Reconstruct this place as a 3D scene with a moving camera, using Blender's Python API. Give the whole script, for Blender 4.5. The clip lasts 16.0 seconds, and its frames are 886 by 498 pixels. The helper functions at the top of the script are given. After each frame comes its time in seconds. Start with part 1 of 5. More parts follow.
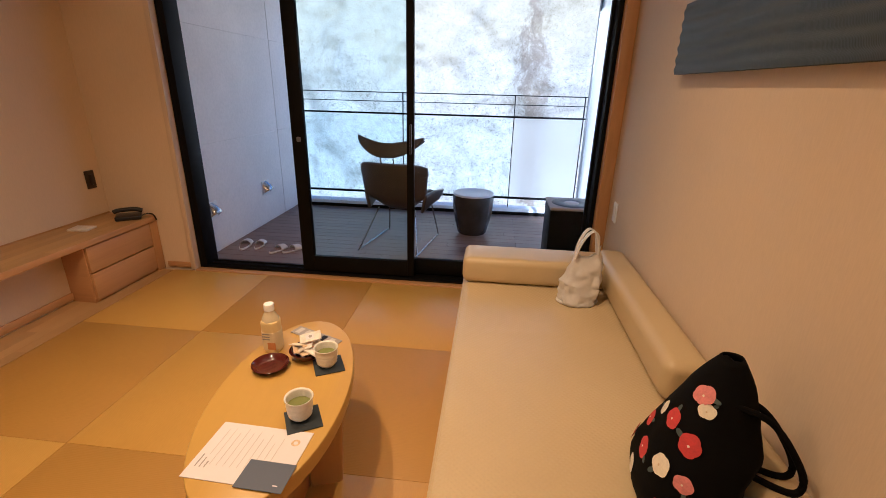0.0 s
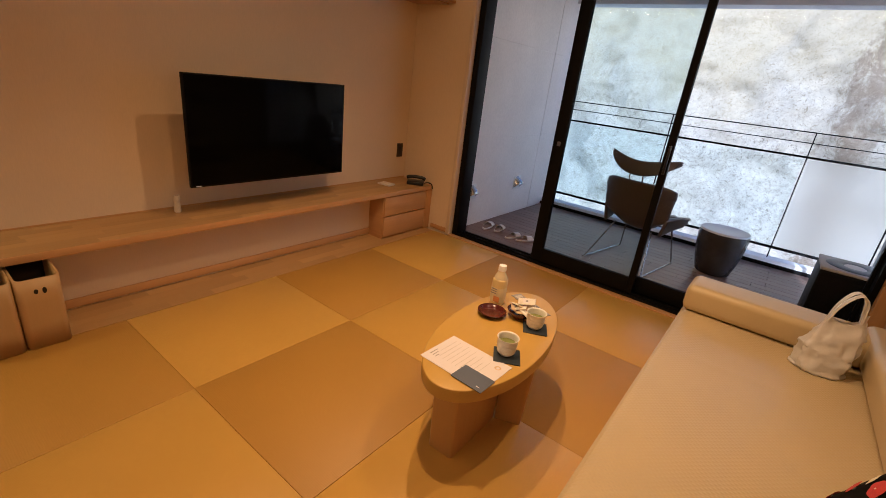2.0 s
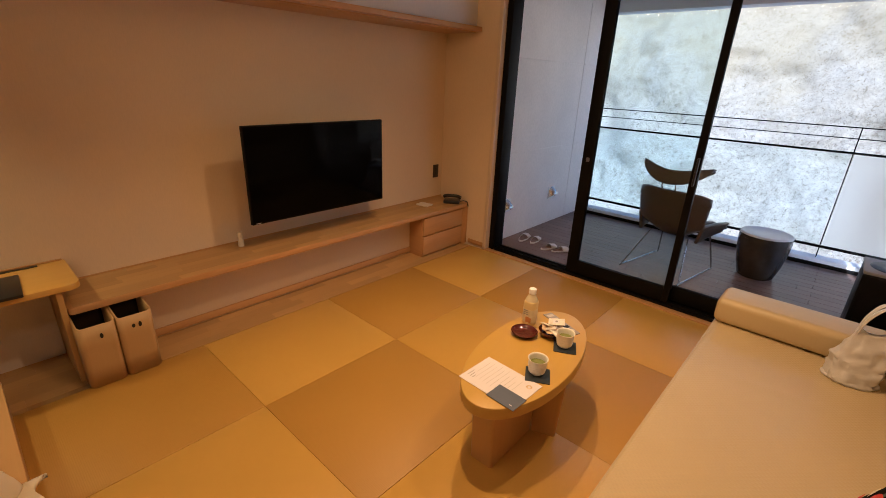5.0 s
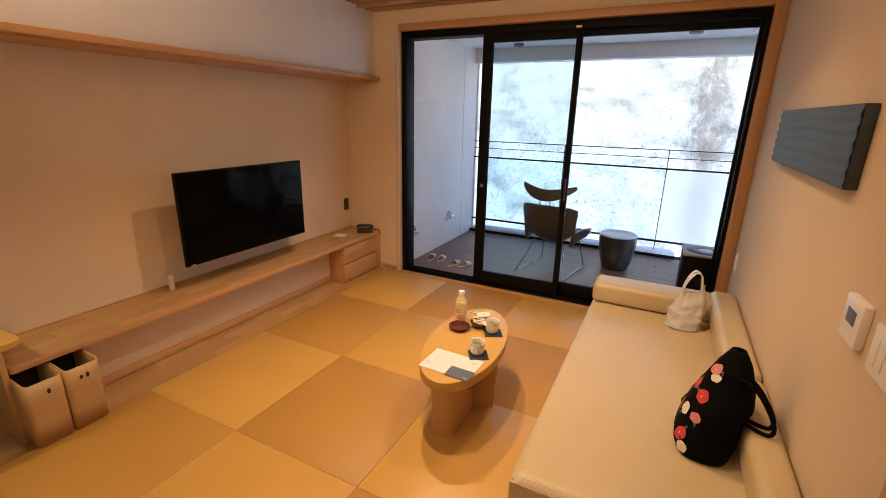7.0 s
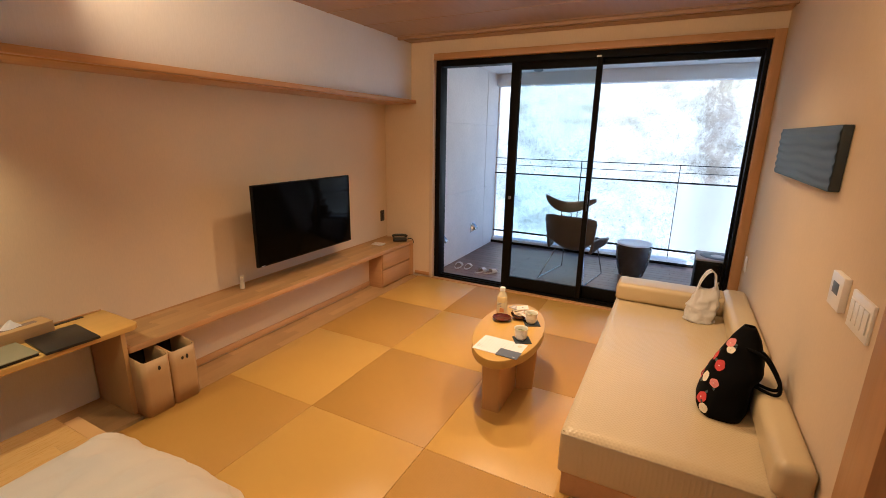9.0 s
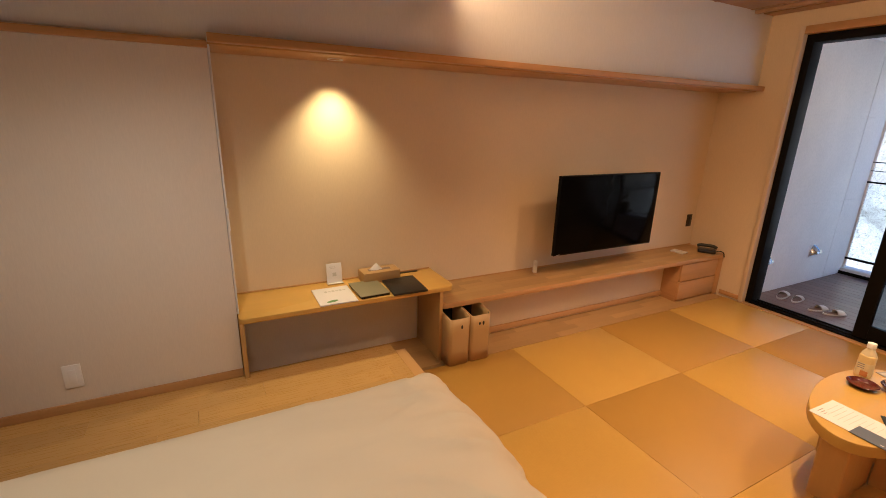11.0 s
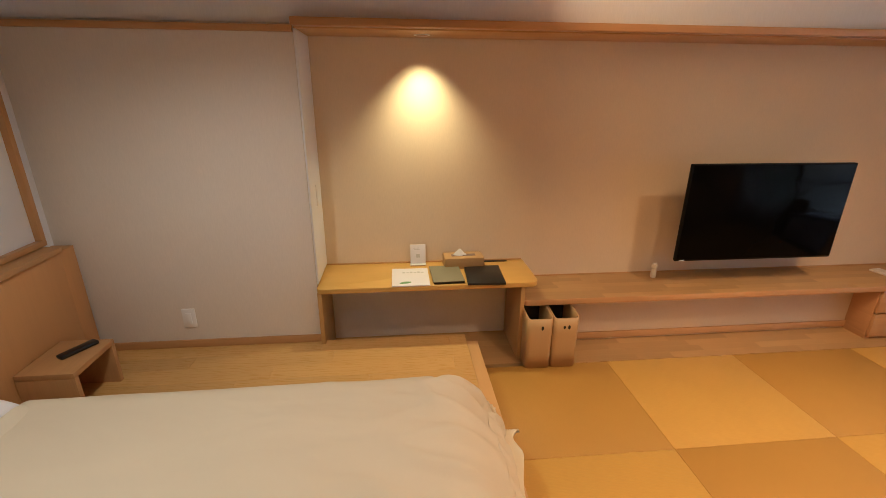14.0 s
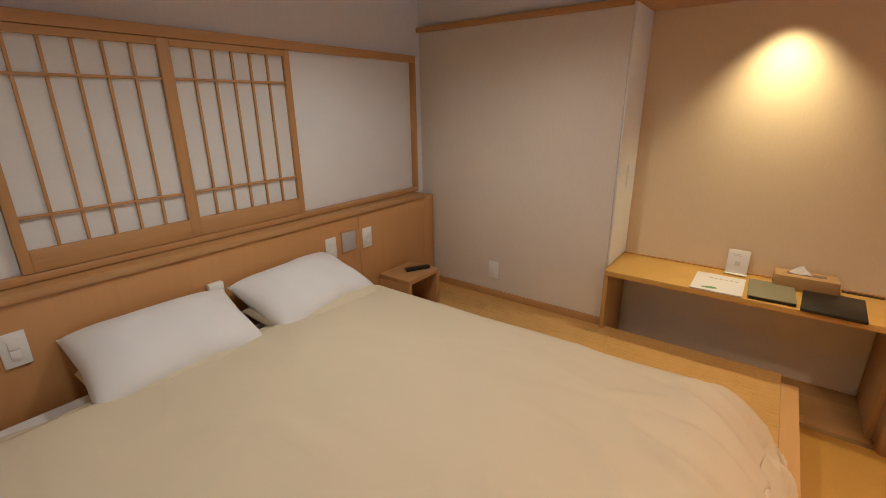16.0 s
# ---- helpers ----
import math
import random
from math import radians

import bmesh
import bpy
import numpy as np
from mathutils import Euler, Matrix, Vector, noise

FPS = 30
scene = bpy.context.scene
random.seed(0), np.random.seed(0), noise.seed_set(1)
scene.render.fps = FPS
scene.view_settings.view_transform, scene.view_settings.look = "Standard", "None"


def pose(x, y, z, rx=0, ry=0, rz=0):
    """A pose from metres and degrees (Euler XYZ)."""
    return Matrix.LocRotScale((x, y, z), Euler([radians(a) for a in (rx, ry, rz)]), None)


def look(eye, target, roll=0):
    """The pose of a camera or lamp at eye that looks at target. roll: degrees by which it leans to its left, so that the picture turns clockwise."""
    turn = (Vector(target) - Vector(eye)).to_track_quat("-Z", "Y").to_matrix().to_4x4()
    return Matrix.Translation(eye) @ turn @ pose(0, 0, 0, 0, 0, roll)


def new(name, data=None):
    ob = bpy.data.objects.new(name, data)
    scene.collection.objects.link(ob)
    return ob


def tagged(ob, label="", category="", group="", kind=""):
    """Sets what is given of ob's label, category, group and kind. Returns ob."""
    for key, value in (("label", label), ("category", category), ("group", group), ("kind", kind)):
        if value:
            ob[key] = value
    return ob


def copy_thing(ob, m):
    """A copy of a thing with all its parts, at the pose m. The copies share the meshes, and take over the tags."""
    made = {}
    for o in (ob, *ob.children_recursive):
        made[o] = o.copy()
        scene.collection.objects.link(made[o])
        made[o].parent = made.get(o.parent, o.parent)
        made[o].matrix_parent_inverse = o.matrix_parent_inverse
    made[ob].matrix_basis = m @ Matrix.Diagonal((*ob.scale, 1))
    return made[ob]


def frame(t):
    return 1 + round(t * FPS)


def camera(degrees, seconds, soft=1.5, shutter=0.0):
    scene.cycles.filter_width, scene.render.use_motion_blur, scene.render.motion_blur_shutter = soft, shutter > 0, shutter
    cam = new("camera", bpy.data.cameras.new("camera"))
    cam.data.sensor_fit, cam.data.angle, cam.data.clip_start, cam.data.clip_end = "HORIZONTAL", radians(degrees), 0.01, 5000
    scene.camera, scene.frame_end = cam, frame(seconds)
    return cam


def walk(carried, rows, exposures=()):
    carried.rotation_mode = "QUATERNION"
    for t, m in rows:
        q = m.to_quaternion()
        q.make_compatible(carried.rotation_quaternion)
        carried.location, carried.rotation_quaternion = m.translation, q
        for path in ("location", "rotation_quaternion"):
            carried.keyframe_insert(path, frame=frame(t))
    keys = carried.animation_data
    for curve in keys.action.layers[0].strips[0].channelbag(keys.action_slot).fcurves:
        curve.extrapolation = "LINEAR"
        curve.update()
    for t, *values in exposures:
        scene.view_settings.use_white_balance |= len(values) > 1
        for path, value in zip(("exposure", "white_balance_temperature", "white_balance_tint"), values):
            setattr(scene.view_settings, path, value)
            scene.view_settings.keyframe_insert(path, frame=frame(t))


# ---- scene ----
cam = camera(89.8, 16.0, 0.9)
PATH = [
    (0, (0.091, 0.115, 1.288), (-0.101, 1.984, 0.6), 1.4),
    (0.5, (0.066, 0.006, 1.296), (-0.367, 1.83, 0.599), 3.1),
    (1, (0.087, -0.075, 1.317), (-0.626, 1.656, 0.614), 4.3),
    (1.5, (0.176, -0.115, 1.316), (-0.825, 1.465, 0.608), 6.9),
    (2, (0.18, -0.183, 1.293), (-0.911, 1.333, 0.578), 7.0),
    (2.5, (0.242, -0.147, 1.291), (-0.867, 1.355, 0.574), 6.5),
    (3, (0.304, -0.096, 1.31), (-0.822, 1.393, 0.592), 6.0),
    (3.5, (0.314, -0.105, 1.309), (-0.921, 1.29, 0.582), 4.4),
    (3.7, (0.314, -0.115, 1.329), (-0.971, 1.236, 0.603), 3.2),
    (5.8, (0.266, -0.449, 1.528), (-0.818, 1.085, 0.84), -0.0),
    (6, (0.301, -0.502, 1.538), (-0.681, 1.108, 0.871), 0.6),
    (6.5, (0.332, -0.637, 1.545), (-0.609, 1.02, 0.938), 1.4),
    (6.7, (0.329, -0.686, 1.541), (-0.558, 1.004, 0.942), 1.7),
    (7, (0.319, -0.775, 1.542), (-0.533, 0.939, 0.964), 1.3),
    (7.5, (0.277, -0.92, 1.553), (-0.521, 0.828, 1.0), 0.9),
    (8, (0.32, -1.015, 1.544), (-0.474, 0.743, 1.012), 1.2),
    (8.5, (0.323, -1.134, 1.55), (-0.471, 0.628, 1.034), 1.4),
    (9, (0.277, -1.227, 1.544), (-0.613, 0.492, 1.04), 1.0),
    (9.1, (0.263, -1.24, 1.545), (-0.671, 0.457, 1.047), 0.5),
    (9.5, (0.198, -1.293, 1.55), (-0.953, 0.262, 1.043), 0.3),
    (10, (0.16, -1.331, 1.556), (-1.276, -0.036, 1.044), 0.4),
    (10.2, (0.151, -1.346, 1.553), (-1.385, -0.172, 1.04), 0.3),
    (12.3, (0.081, -1.08, 1.54), (-1.68, -0.352, 0.933), 1.5),
    (12.5, (0.084, -1.047, 1.529), (-1.692, -0.351, 0.929), 1.2),
    (13, (0.088, -0.974, 1.54), (-1.743, -0.477, 0.906), 1.5),
    (13.5, (0.132, -0.808, 1.57), (-1.733, -0.525, 0.905), 1.0),
    (14, (0.085, -0.796, 1.554), (-1.79, -0.604, 0.885), 0.4),
    (14.5, (0.054, -0.763, 1.447), (-1.837, -0.753, 0.797), 2.1),
    (15, (0.102, -0.657, 1.389), (-1.763, -0.976, 0.739), 2.7),
    (15.5, (0.174, -0.629, 1.367), (-1.61, -1.284, 0.741), 1.6),
    (16, (0.119, -0.604, 1.378), (-1.402, -1.747, 0.762), -0.6),
]
walk(cam, [(t, look(eye, target, roll)) for t, eye, target, roll in PATH],
     [(0, 0.70, 4550, 14), (0.7, 0.68, 4650, 14), (1.5, 0.58, 4850, 15), (2.5, 0.42, 5100, 15), (3.7, 0.42, 5150, 15), (5.8, 0.66, 4850, 13), (7, 0.90, 4650, 11),
      (9, 1.04, 4500, 9), (10.2, 0.98, 4850, 14), (12.5, 1.04, 4650, 9), (13.5, 1.06, 4450, 8), (14.5, 1.10, 4450, 8), (16, 0.98, 4500, 8)])

# ---- world and large lights ----
world = bpy.data.worlds.new("sky")
scene.world = world
world.use_nodes = True
wn = world.node_tree
sky = wn.nodes.new("ShaderNodeTexSky")
sky.sky_type = "NISHITA"
sky.sun_disc = False
sky.sun_elevation = radians(42)
sky.sun_rotation = radians(160)
wn.links.new(sky.outputs[0], wn.nodes["Background"].inputs[0])
wn.nodes["Background"].inputs[1].default_value = 0.14

sun = new("sun", bpy.data.lights.new("sun", "SUN"))
sun.data.energy = 4.5
sun.data.angle = radians(0.5)
sun.data.color = (1.0, 0.91, 0.78)
sun.matrix_basis = look((4, -8, 9), (0, 8, 0.2))

WARM = (1.0, 0.55, 0.205)


def spot(name, loc, target, watts, degrees, blend=0.7, radius=0.035, colour=WARM):
    d = bpy.data.lights.new(name, "SPOT")
    d.energy, d.spot_size, d.spot_blend, d.shadow_soft_size, d.color = watts, radians(degrees), blend, radius, colour
    ob = new(name, d)
    ob.matrix_basis = look(loc, target)
    return ob


DOWN = [(-1.05, 1.5), (0.0, 1.60), (-0.62, 0.70)]      # over the low table
for (dx, dy), watts in zip(DOWN, (68, 36, 59)):
    spot("downlight_lamp", (dx, dy, 2.385), (dx, dy, 0), watts, 122, 1.0, 0.016)
spot("desk_spot_lamp", (-2.435, -0.655, 1.815), (-2.50, -0.655, 0), 27, 97, 1.0, 0.035, (1.0, 0.66, 0.24))
BED_DOWN = [(-0.15, -1.5), (-1.15, -1.5)]
for (dx, dy), watts in zip(BED_DOWN, (13, 23)):
    spot("bed_downlight_lamp", (dx, dy, 2.165), (dx, dy, 0), watts, 142, 0.8, 0.03, (1.0, 0.75, 0.44))
cove = new("cove_lamp", bpy.data.lights.new("cove_lamp", "AREA"))
cove.data.shape, cove.data.size, cove.data.size_y = "RECTANGLE", 2.9, 0.05
cove.data.energy, cove.data.color = 11.5, WARM
cove.matrix_basis = look((-0.72, -0.085, 2.30), (-0.72, 1.2, 2.42))

# ---- materials ----


def nodes_of(name):
    m = bpy.data.materials.new(name)
    m.use_nodes = True
    nt = m.node_tree
    return m, nt, nt.nodes["Principled BSDF"]


def coords(nt, scale=(1, 1, 1), rot=(0, 0, 0)):
    tc = nt.nodes.new("ShaderNodeTexCoord")
    mp = nt.nodes.new("ShaderNodeMapping")
    mp.inputs["Scale"].default_value = scale
    mp.inputs["Rotation"].default_value = rot
    nt.links.new(tc.outputs["Object"], mp.inputs["Vector"])
    return mp.outputs["Vector"]


def noise_tex(nt, vec, scale, detail=4, rough=0.55, distort=0.0):
    n = nt.nodes.new("ShaderNodeTexNoise")
    n.inputs["Scale"].default_value = scale
    n.inputs["Detail"].default_value = detail
    n.inputs["Roughness"].default_value = rough
    n.inputs["Distortion"].default_value = distort
    nt.links.new(vec, n.inputs["Vector"])
    return n.outputs["Fac"]


def ramp(nt, fac, stops):
    r = nt.nodes.new("ShaderNodeValToRGB")
    el = r.color_ramp.elements
    while len(el) < len(stops):
        el.new(0.5)
    for e, (p, c) in zip(el, stops):
        e.position, e.color = p, (*c, 1)
    nt.links.new(fac, r.inputs["Fac"])
    return r.outputs["Color"]


def mix(nt, fac, a, b, mode="MIX"):
    x = nt.nodes.new("ShaderNodeMix")
    x.data_type, x.blend_type = "RGBA", mode
    for sock, v in ((x.inputs[0], fac), (x.inputs[6], a), (x.inputs[7], b)):
        if isinstance(v, (int, float)):
            sock.default_value = v
        elif isinstance(v, tuple):
            sock.default_value = (*v, 1)
        else:
            nt.links.new(v, sock)
    return x.outputs[2]


def bump(nt, p, height, strength, distance):
    b = nt.nodes.new("ShaderNodeBump")
    b.inputs["Strength"].default_value = strength
    b.inputs["Distance"].default_value = distance
    nt.links.new(height, b.inputs["Height"])
    nt.links.new(b.outputs["Normal"], p.inputs["Normal"])


def shade(c, k):
    return tuple(min(1.0, v * k) for v in c)


def plain(name, col, rough=0.5, metal=0.0, var=0.10, scale=6.0, grain=220.0, relief=0.0006, coat=0.0):
    """Paint, plastic, metal, paper: a soft large-scale change of tone and a fine grain."""
    m, nt, p = nodes_of(name)
    v = coords(nt)
    big = noise_tex(nt, v, scale, 3)
    fine = noise_tex(nt, v, grain, 2)
    c = ramp(nt, big, [(0.3, shade(col, 1 - var)), (0.7, shade(col, 1 + var * 0.6))])
    c = mix(nt, 0.25, c, ramp(nt, fine, [(0.35, shade(col, 1 - var)), (0.65, shade(col, 1 + var))]))
    nt.links.new(c, p.inputs["Base Color"])
    rr = ramp(nt, big, [(0.3, (rough * 0.9,) * 3), (0.7, (min(1, rough * 1.1),) * 3)])
    nt.links.new(rr, p.inputs["Roughness"])
    p.inputs["Metallic"].default_value = metal
    p.inputs["Coat Weight"].default_value = coat
    if relief:
        bump(nt, p, fine, 0.4, relief)
    return m


def wood(name, col, axis="y", rough=0.42, contrast=0.28, scale=1.0, piece=0.0):
    """Grain along an axis, with darker streaks; piece: how much each piece differs."""
    m, nt, p = nodes_of(name)
    s = [16 * scale] * 3
    s["xyz".index(axis)] = 0.9 * scale
    v = coords(nt, tuple(s))
    g = noise_tex(nt, v, 1.6, 6, 0.6, 0.6)
    s2 = [90 * scale] * 3
    s2["xyz".index(axis)] = 3.0 * scale
    f = noise_tex(nt, coords(nt, tuple(s2)), 2.0, 3, 0.6)
    big = noise_tex(nt, coords(nt), 1.3, 2)
    c = ramp(nt, g, [(0.28, shade(col, 1 - contrast)), (0.5, col), (0.75, shade(col, 1 + contrast * 0.5))])
    c = mix(nt, 0.35, c, ramp(nt, f, [(0.3, shade(col, 1 - contrast)), (0.7, shade(col, 1 + contrast * 0.4))]))
    c = mix(nt, 0.5, c, ramp(nt, big, [(0.3, shade(col, 0.9)), (0.7, shade(col, 1.06))]))
    if piece:
        oi = nt.nodes.new("ShaderNodeObjectInfo")
        c = mix(nt, 1.0, c, ramp(nt, oi.outputs["Random"], [(0.0, (1 - piece,) * 3), (1.0, (1.0,) * 3)]), "MULTIPLY")
    nt.links.new(c, p.inputs["Base Color"])
    nt.links.new(ramp(nt, f, [(0.2, (rough * 0.85,) * 3), (0.8, (min(1, rough * 1.2),) * 3)]), p.inputs["Roughness"])
    bump(nt, p, f, 0.25, 0.0006)
    return m


def weave(name, col, pitch=0.006, rough=0.6, depth=0.0006, axis="x", contrast=0.12, sheen=0.0):
    """Ribbed cloth or rush: fine ribs across one axis, crossed by a weaker set."""
    m, nt, p = nodes_of(name)
    v = coords(nt)
    outs = []
    for a in ("X", "Y"):
        w = nt.nodes.new("ShaderNodeTexWave")
        w.bands_direction = a
        w.inputs["Scale"].default_value = 0.314 / pitch if a.lower() == axis else 0.12 / pitch
        w.inputs["Distortion"].default_value = 0.8
        w.inputs["Detail"].default_value = 1.0
        nt.links.new(v, w.inputs["Vector"])
        outs.append(w.outputs["Fac"])
    big = noise_tex(nt, v, 2.2, 3)
    fibre = noise_tex(nt, coords(nt, (300, 30, 30) if axis == "x" else (30, 300, 30)), 1.0, 2)
    h = nt.nodes.new("ShaderNodeMath")
    h.operation = "ADD"
    nt.links.new(outs[0 if axis == "x" else 1], h.inputs[0])
    nt.links.new(fibre, h.inputs[1])
    c = ramp(nt, big, [(0.3, shade(col, 1 - contrast)), (0.7, shade(col, 1 + contrast * 0.4))])
    c = mix(nt, 0.45, c, ramp(nt, fibre, [(0.3, shade(col, 1 - contrast)), (0.7, shade(col, 1 + contrast))]))
    nt.links.new(c, p.inputs["Base Color"])
    p.inputs["Roughness"].default_value = rough
    p.inputs["Sheen Weight"].default_value = sheen
    bump(nt, p, h.outputs[0], 0.35, depth)
    return m


def wallpaper(name, col, weave_s=260.0):
    m, nt, p = nodes_of(name)
    v = coords(nt)
    big = noise_tex(nt, v, 1.4, 3)
    a = noise_tex(nt, coords(nt, (weave_s, weave_s, 30)), 1.0, 2)
    b = noise_tex(nt, coords(nt, (30, 30, weave_s)), 1.0, 2)
    h = nt.nodes.new("ShaderNodeMath")
    h.operation = "ADD"
    nt.links.new(a, h.inputs[0]), nt.links.new(b, h.inputs[1])
    c = ramp(nt, big, [(0.3, shade(col, 0.95)), (0.7, shade(col, 1.03))])
    c = mix(nt, 0.3, c, ramp(nt, a, [(0.3, shade(col, 0.9)), (0.7, shade(col, 1.06))]))
    nt.links.new(c, p.inputs["Base Color"])
    p.inputs["Roughness"].default_value = 0.85
    bump(nt, p, h.outputs[0], 0.3, 0.0006)
    return m


def glass(name, tint=(0.97, 0.99, 1.0), rough=0.0):
    m, nt, p = nodes_of(name)
    p.inputs["Base Color"].default_value = (*tint, 1)
    p.inputs["Roughness"].default_value = rough
    p.inputs["Transmission Weight"].default_value = 1.0
    p.inputs["IOR"].default_value = 1.08
    return m


def lit(name, col, strength):
    m, nt, p = nodes_of(name)
    p.inputs["Base Color"].default_value = (0.8, 0.8, 0.78, 1)
    p.inputs["Emission Color"].default_value = (*col, 1)
    p.inputs["Emission Strength"].default_value = strength
    return m


def concrete(name, col):
    m, nt, p = nodes_of(name)
    v = coords(nt)
    big = noise_tex(nt, v, 1.1, 5, 0.6)
    spots = noise_tex(nt, v, 38, 4, 0.65)
    c = ramp(nt, big, [(0.3, shade(col, 0.86)), (0.7, shade(col, 1.06))])
    c = mix(nt, 0.3, c, ramp(nt, spots, [(0.3, shade(col, 0.82)), (0.6, shade(col, 1.05))]))
    nt.links.new(c, p.inputs["Base Color"])
    p.inputs["Roughness"].default_value = 0.8
    bump(nt, p, spots, 0.3, 0.002)
    return m


def cloth(name, col, depth=0.034):
    """Washed cotton: soft creases and a fine weave."""
    m, nt, p = nodes_of(name)
    v = coords(nt)
    soft = noise_tex(nt, coords(nt, (1.0, 0.6, 1.0)), 3.2, 2.5, 0.45, 0.8)
    fine = noise_tex(nt, v, 380, 2)
    c = ramp(nt, soft, [(0.3, shade(col, 0.95)), (0.7, shade(col, 1.02))])
    c = mix(nt, 0.2, c, ramp(nt, fine, [(0.35, shade(col, 0.92)), (0.65, shade(col, 1.04))]))
    nt.links.new(c, p.inputs["Base Color"])
    p.inputs["Roughness"].default_value = 0.85
    bump(nt, p, soft, 0.6, depth)
    return m


def rock(name):
    m, nt, p = nodes_of(name)
    v = coords(nt)
    big = noise_tex(nt, v, 0.20, 6, 0.6, 0.5)
    tint = noise_tex(nt, coords(nt, (1, 1, 0.5)), 0.45, 5, 0.65, 0.6)
    mid = noise_tex(nt, coords(nt, (1, 1, 0.7)), 2.6, 12, 0.80, 0.1)
    fine = noise_tex(nt, v, 11.0, 10, 0.82, 0.3)
    crack = noise_tex(nt, coords(nt, (1.0, 1.0, 1.5)), 1.3, 9, 0.72, 1.6)
    streak = noise_tex(nt, coords(nt, (0.9, 0.9, 0.07)), 1.0, 6, 0.7, 0.3)
    c = ramp(nt, mid, [(0.34, (0.34, 0.32, 0.29)), (0.46, (0.50, 0.48, 0.44)), (0.56, (0.57, 0.555, 0.52)), (0.68, (0.62, 0.59, 0.53))])
    c = mix(nt, ramp(nt, big, [(0.42, (0, 0, 0)), (0.62, (0.55, 0.55, 0.55))]), c, (0.56, 0.47, 0.32))
    c = mix(nt, ramp(nt, tint, [(0.50, (0, 0, 0)), (0.64, (0.45, 0.45, 0.45))]), c, (0.48, 0.51, 0.51))
    c = mix(nt, ramp(nt, streak, [(0.57, (0, 0, 0)), (0.66, (0.45, 0.45, 0.45))]), c, (0.27, 0.20, 0.14))
    grit = noise_tex(nt, v, 5.0, 14, 0.85, 0.0)
    c = mix(nt, 0.72, c, ramp(nt, grit, [(0.36, (0.28, 0.26, 0.23)), (0.47, (0.56, 0.54, 0.50)), (0.60, (0.70, 0.68, 0.63))]))
    c = mix(nt, ramp(nt, fine, [(0.41, (0.8, 0.8, 0.8)), (0.45, (0, 0, 0))]), c, (0.20, 0.175, 0.14))
    c = mix(nt, ramp(nt, crack, [(0.482, (0, 0, 0)), (0.495, (0.75, 0.75, 0.75)), (0.508, (0, 0, 0))]), c, (0.24, 0.21, 0.17))
    # ochre weathering in the upper beds
    up = nt.nodes.new("ShaderNodeMath")
    up.operation = "MULTIPLY_ADD"
    sp = nt.nodes.new("ShaderNodeSeparateXYZ")
    nt.links.new(v, sp.inputs[0])
    nt.links.new(tint, up.inputs[0])
    up.inputs[1].default_value = 7.0
    nt.links.new(sp.outputs["Z"], up.inputs[2])
    bed_ = nt.nodes.new("ShaderNodeMapRange")
    nt.links.new(up.outputs[0], bed_.inputs["Value"])
    bed_.inputs["From Min"].default_value, bed_.inputs["From Max"].default_value = 4.2, 6.6
    c = mix(nt, ramp(nt, bed_.outputs[0], [(0.0, (0, 0, 0)), (1.0, (0.55, 0.55, 0.55))]), c, (0.56, 0.47, 0.29))
    # one long brown seep down the face
    sep = nt.nodes.new("ShaderNodeSeparateXYZ")
    nt.links.new(coords(nt), sep.inputs[0])
    wig = noise_tex(nt, coords(nt, (1, 1, 0.5)), 1.1, 8, 0.75)
    off = nt.nodes.new("ShaderNodeMath")
    off.operation = "MULTIPLY_ADD"
    nt.links.new(wig, off.inputs[0])
    off.inputs[1].default_value = 2.6
    nt.links.new(sep.outputs["X"], off.inputs[2])
    band = nt.nodes.new("ShaderNodeMapRange")
    nt.links.new(off.outputs[0], band.inputs["Value"])
    for k, q in (("From Min", -8.0), ("From Max", 12.0)):
        band.inputs[k].default_value = q
    c = mix(nt, ramp(nt, band.outputs[0], [(0.510, (0, 0, 0)), (0.522, (0.8, 0.8, 0.8)), (0.534, (0.5, 0.5, 0.5)), (0.548, (0, 0, 0))]), c, (0.20, 0.145, 0.10))
    c = mix(nt, 1.0, c, (1.0, 0.98, 0.93), "MULTIPLY")
    nt.links.new(c, p.inputs["Base Color"])
    p.inputs["Roughness"].default_value = 0.9
    bump(nt, p, grit, 1.0, 0.10)
    return m


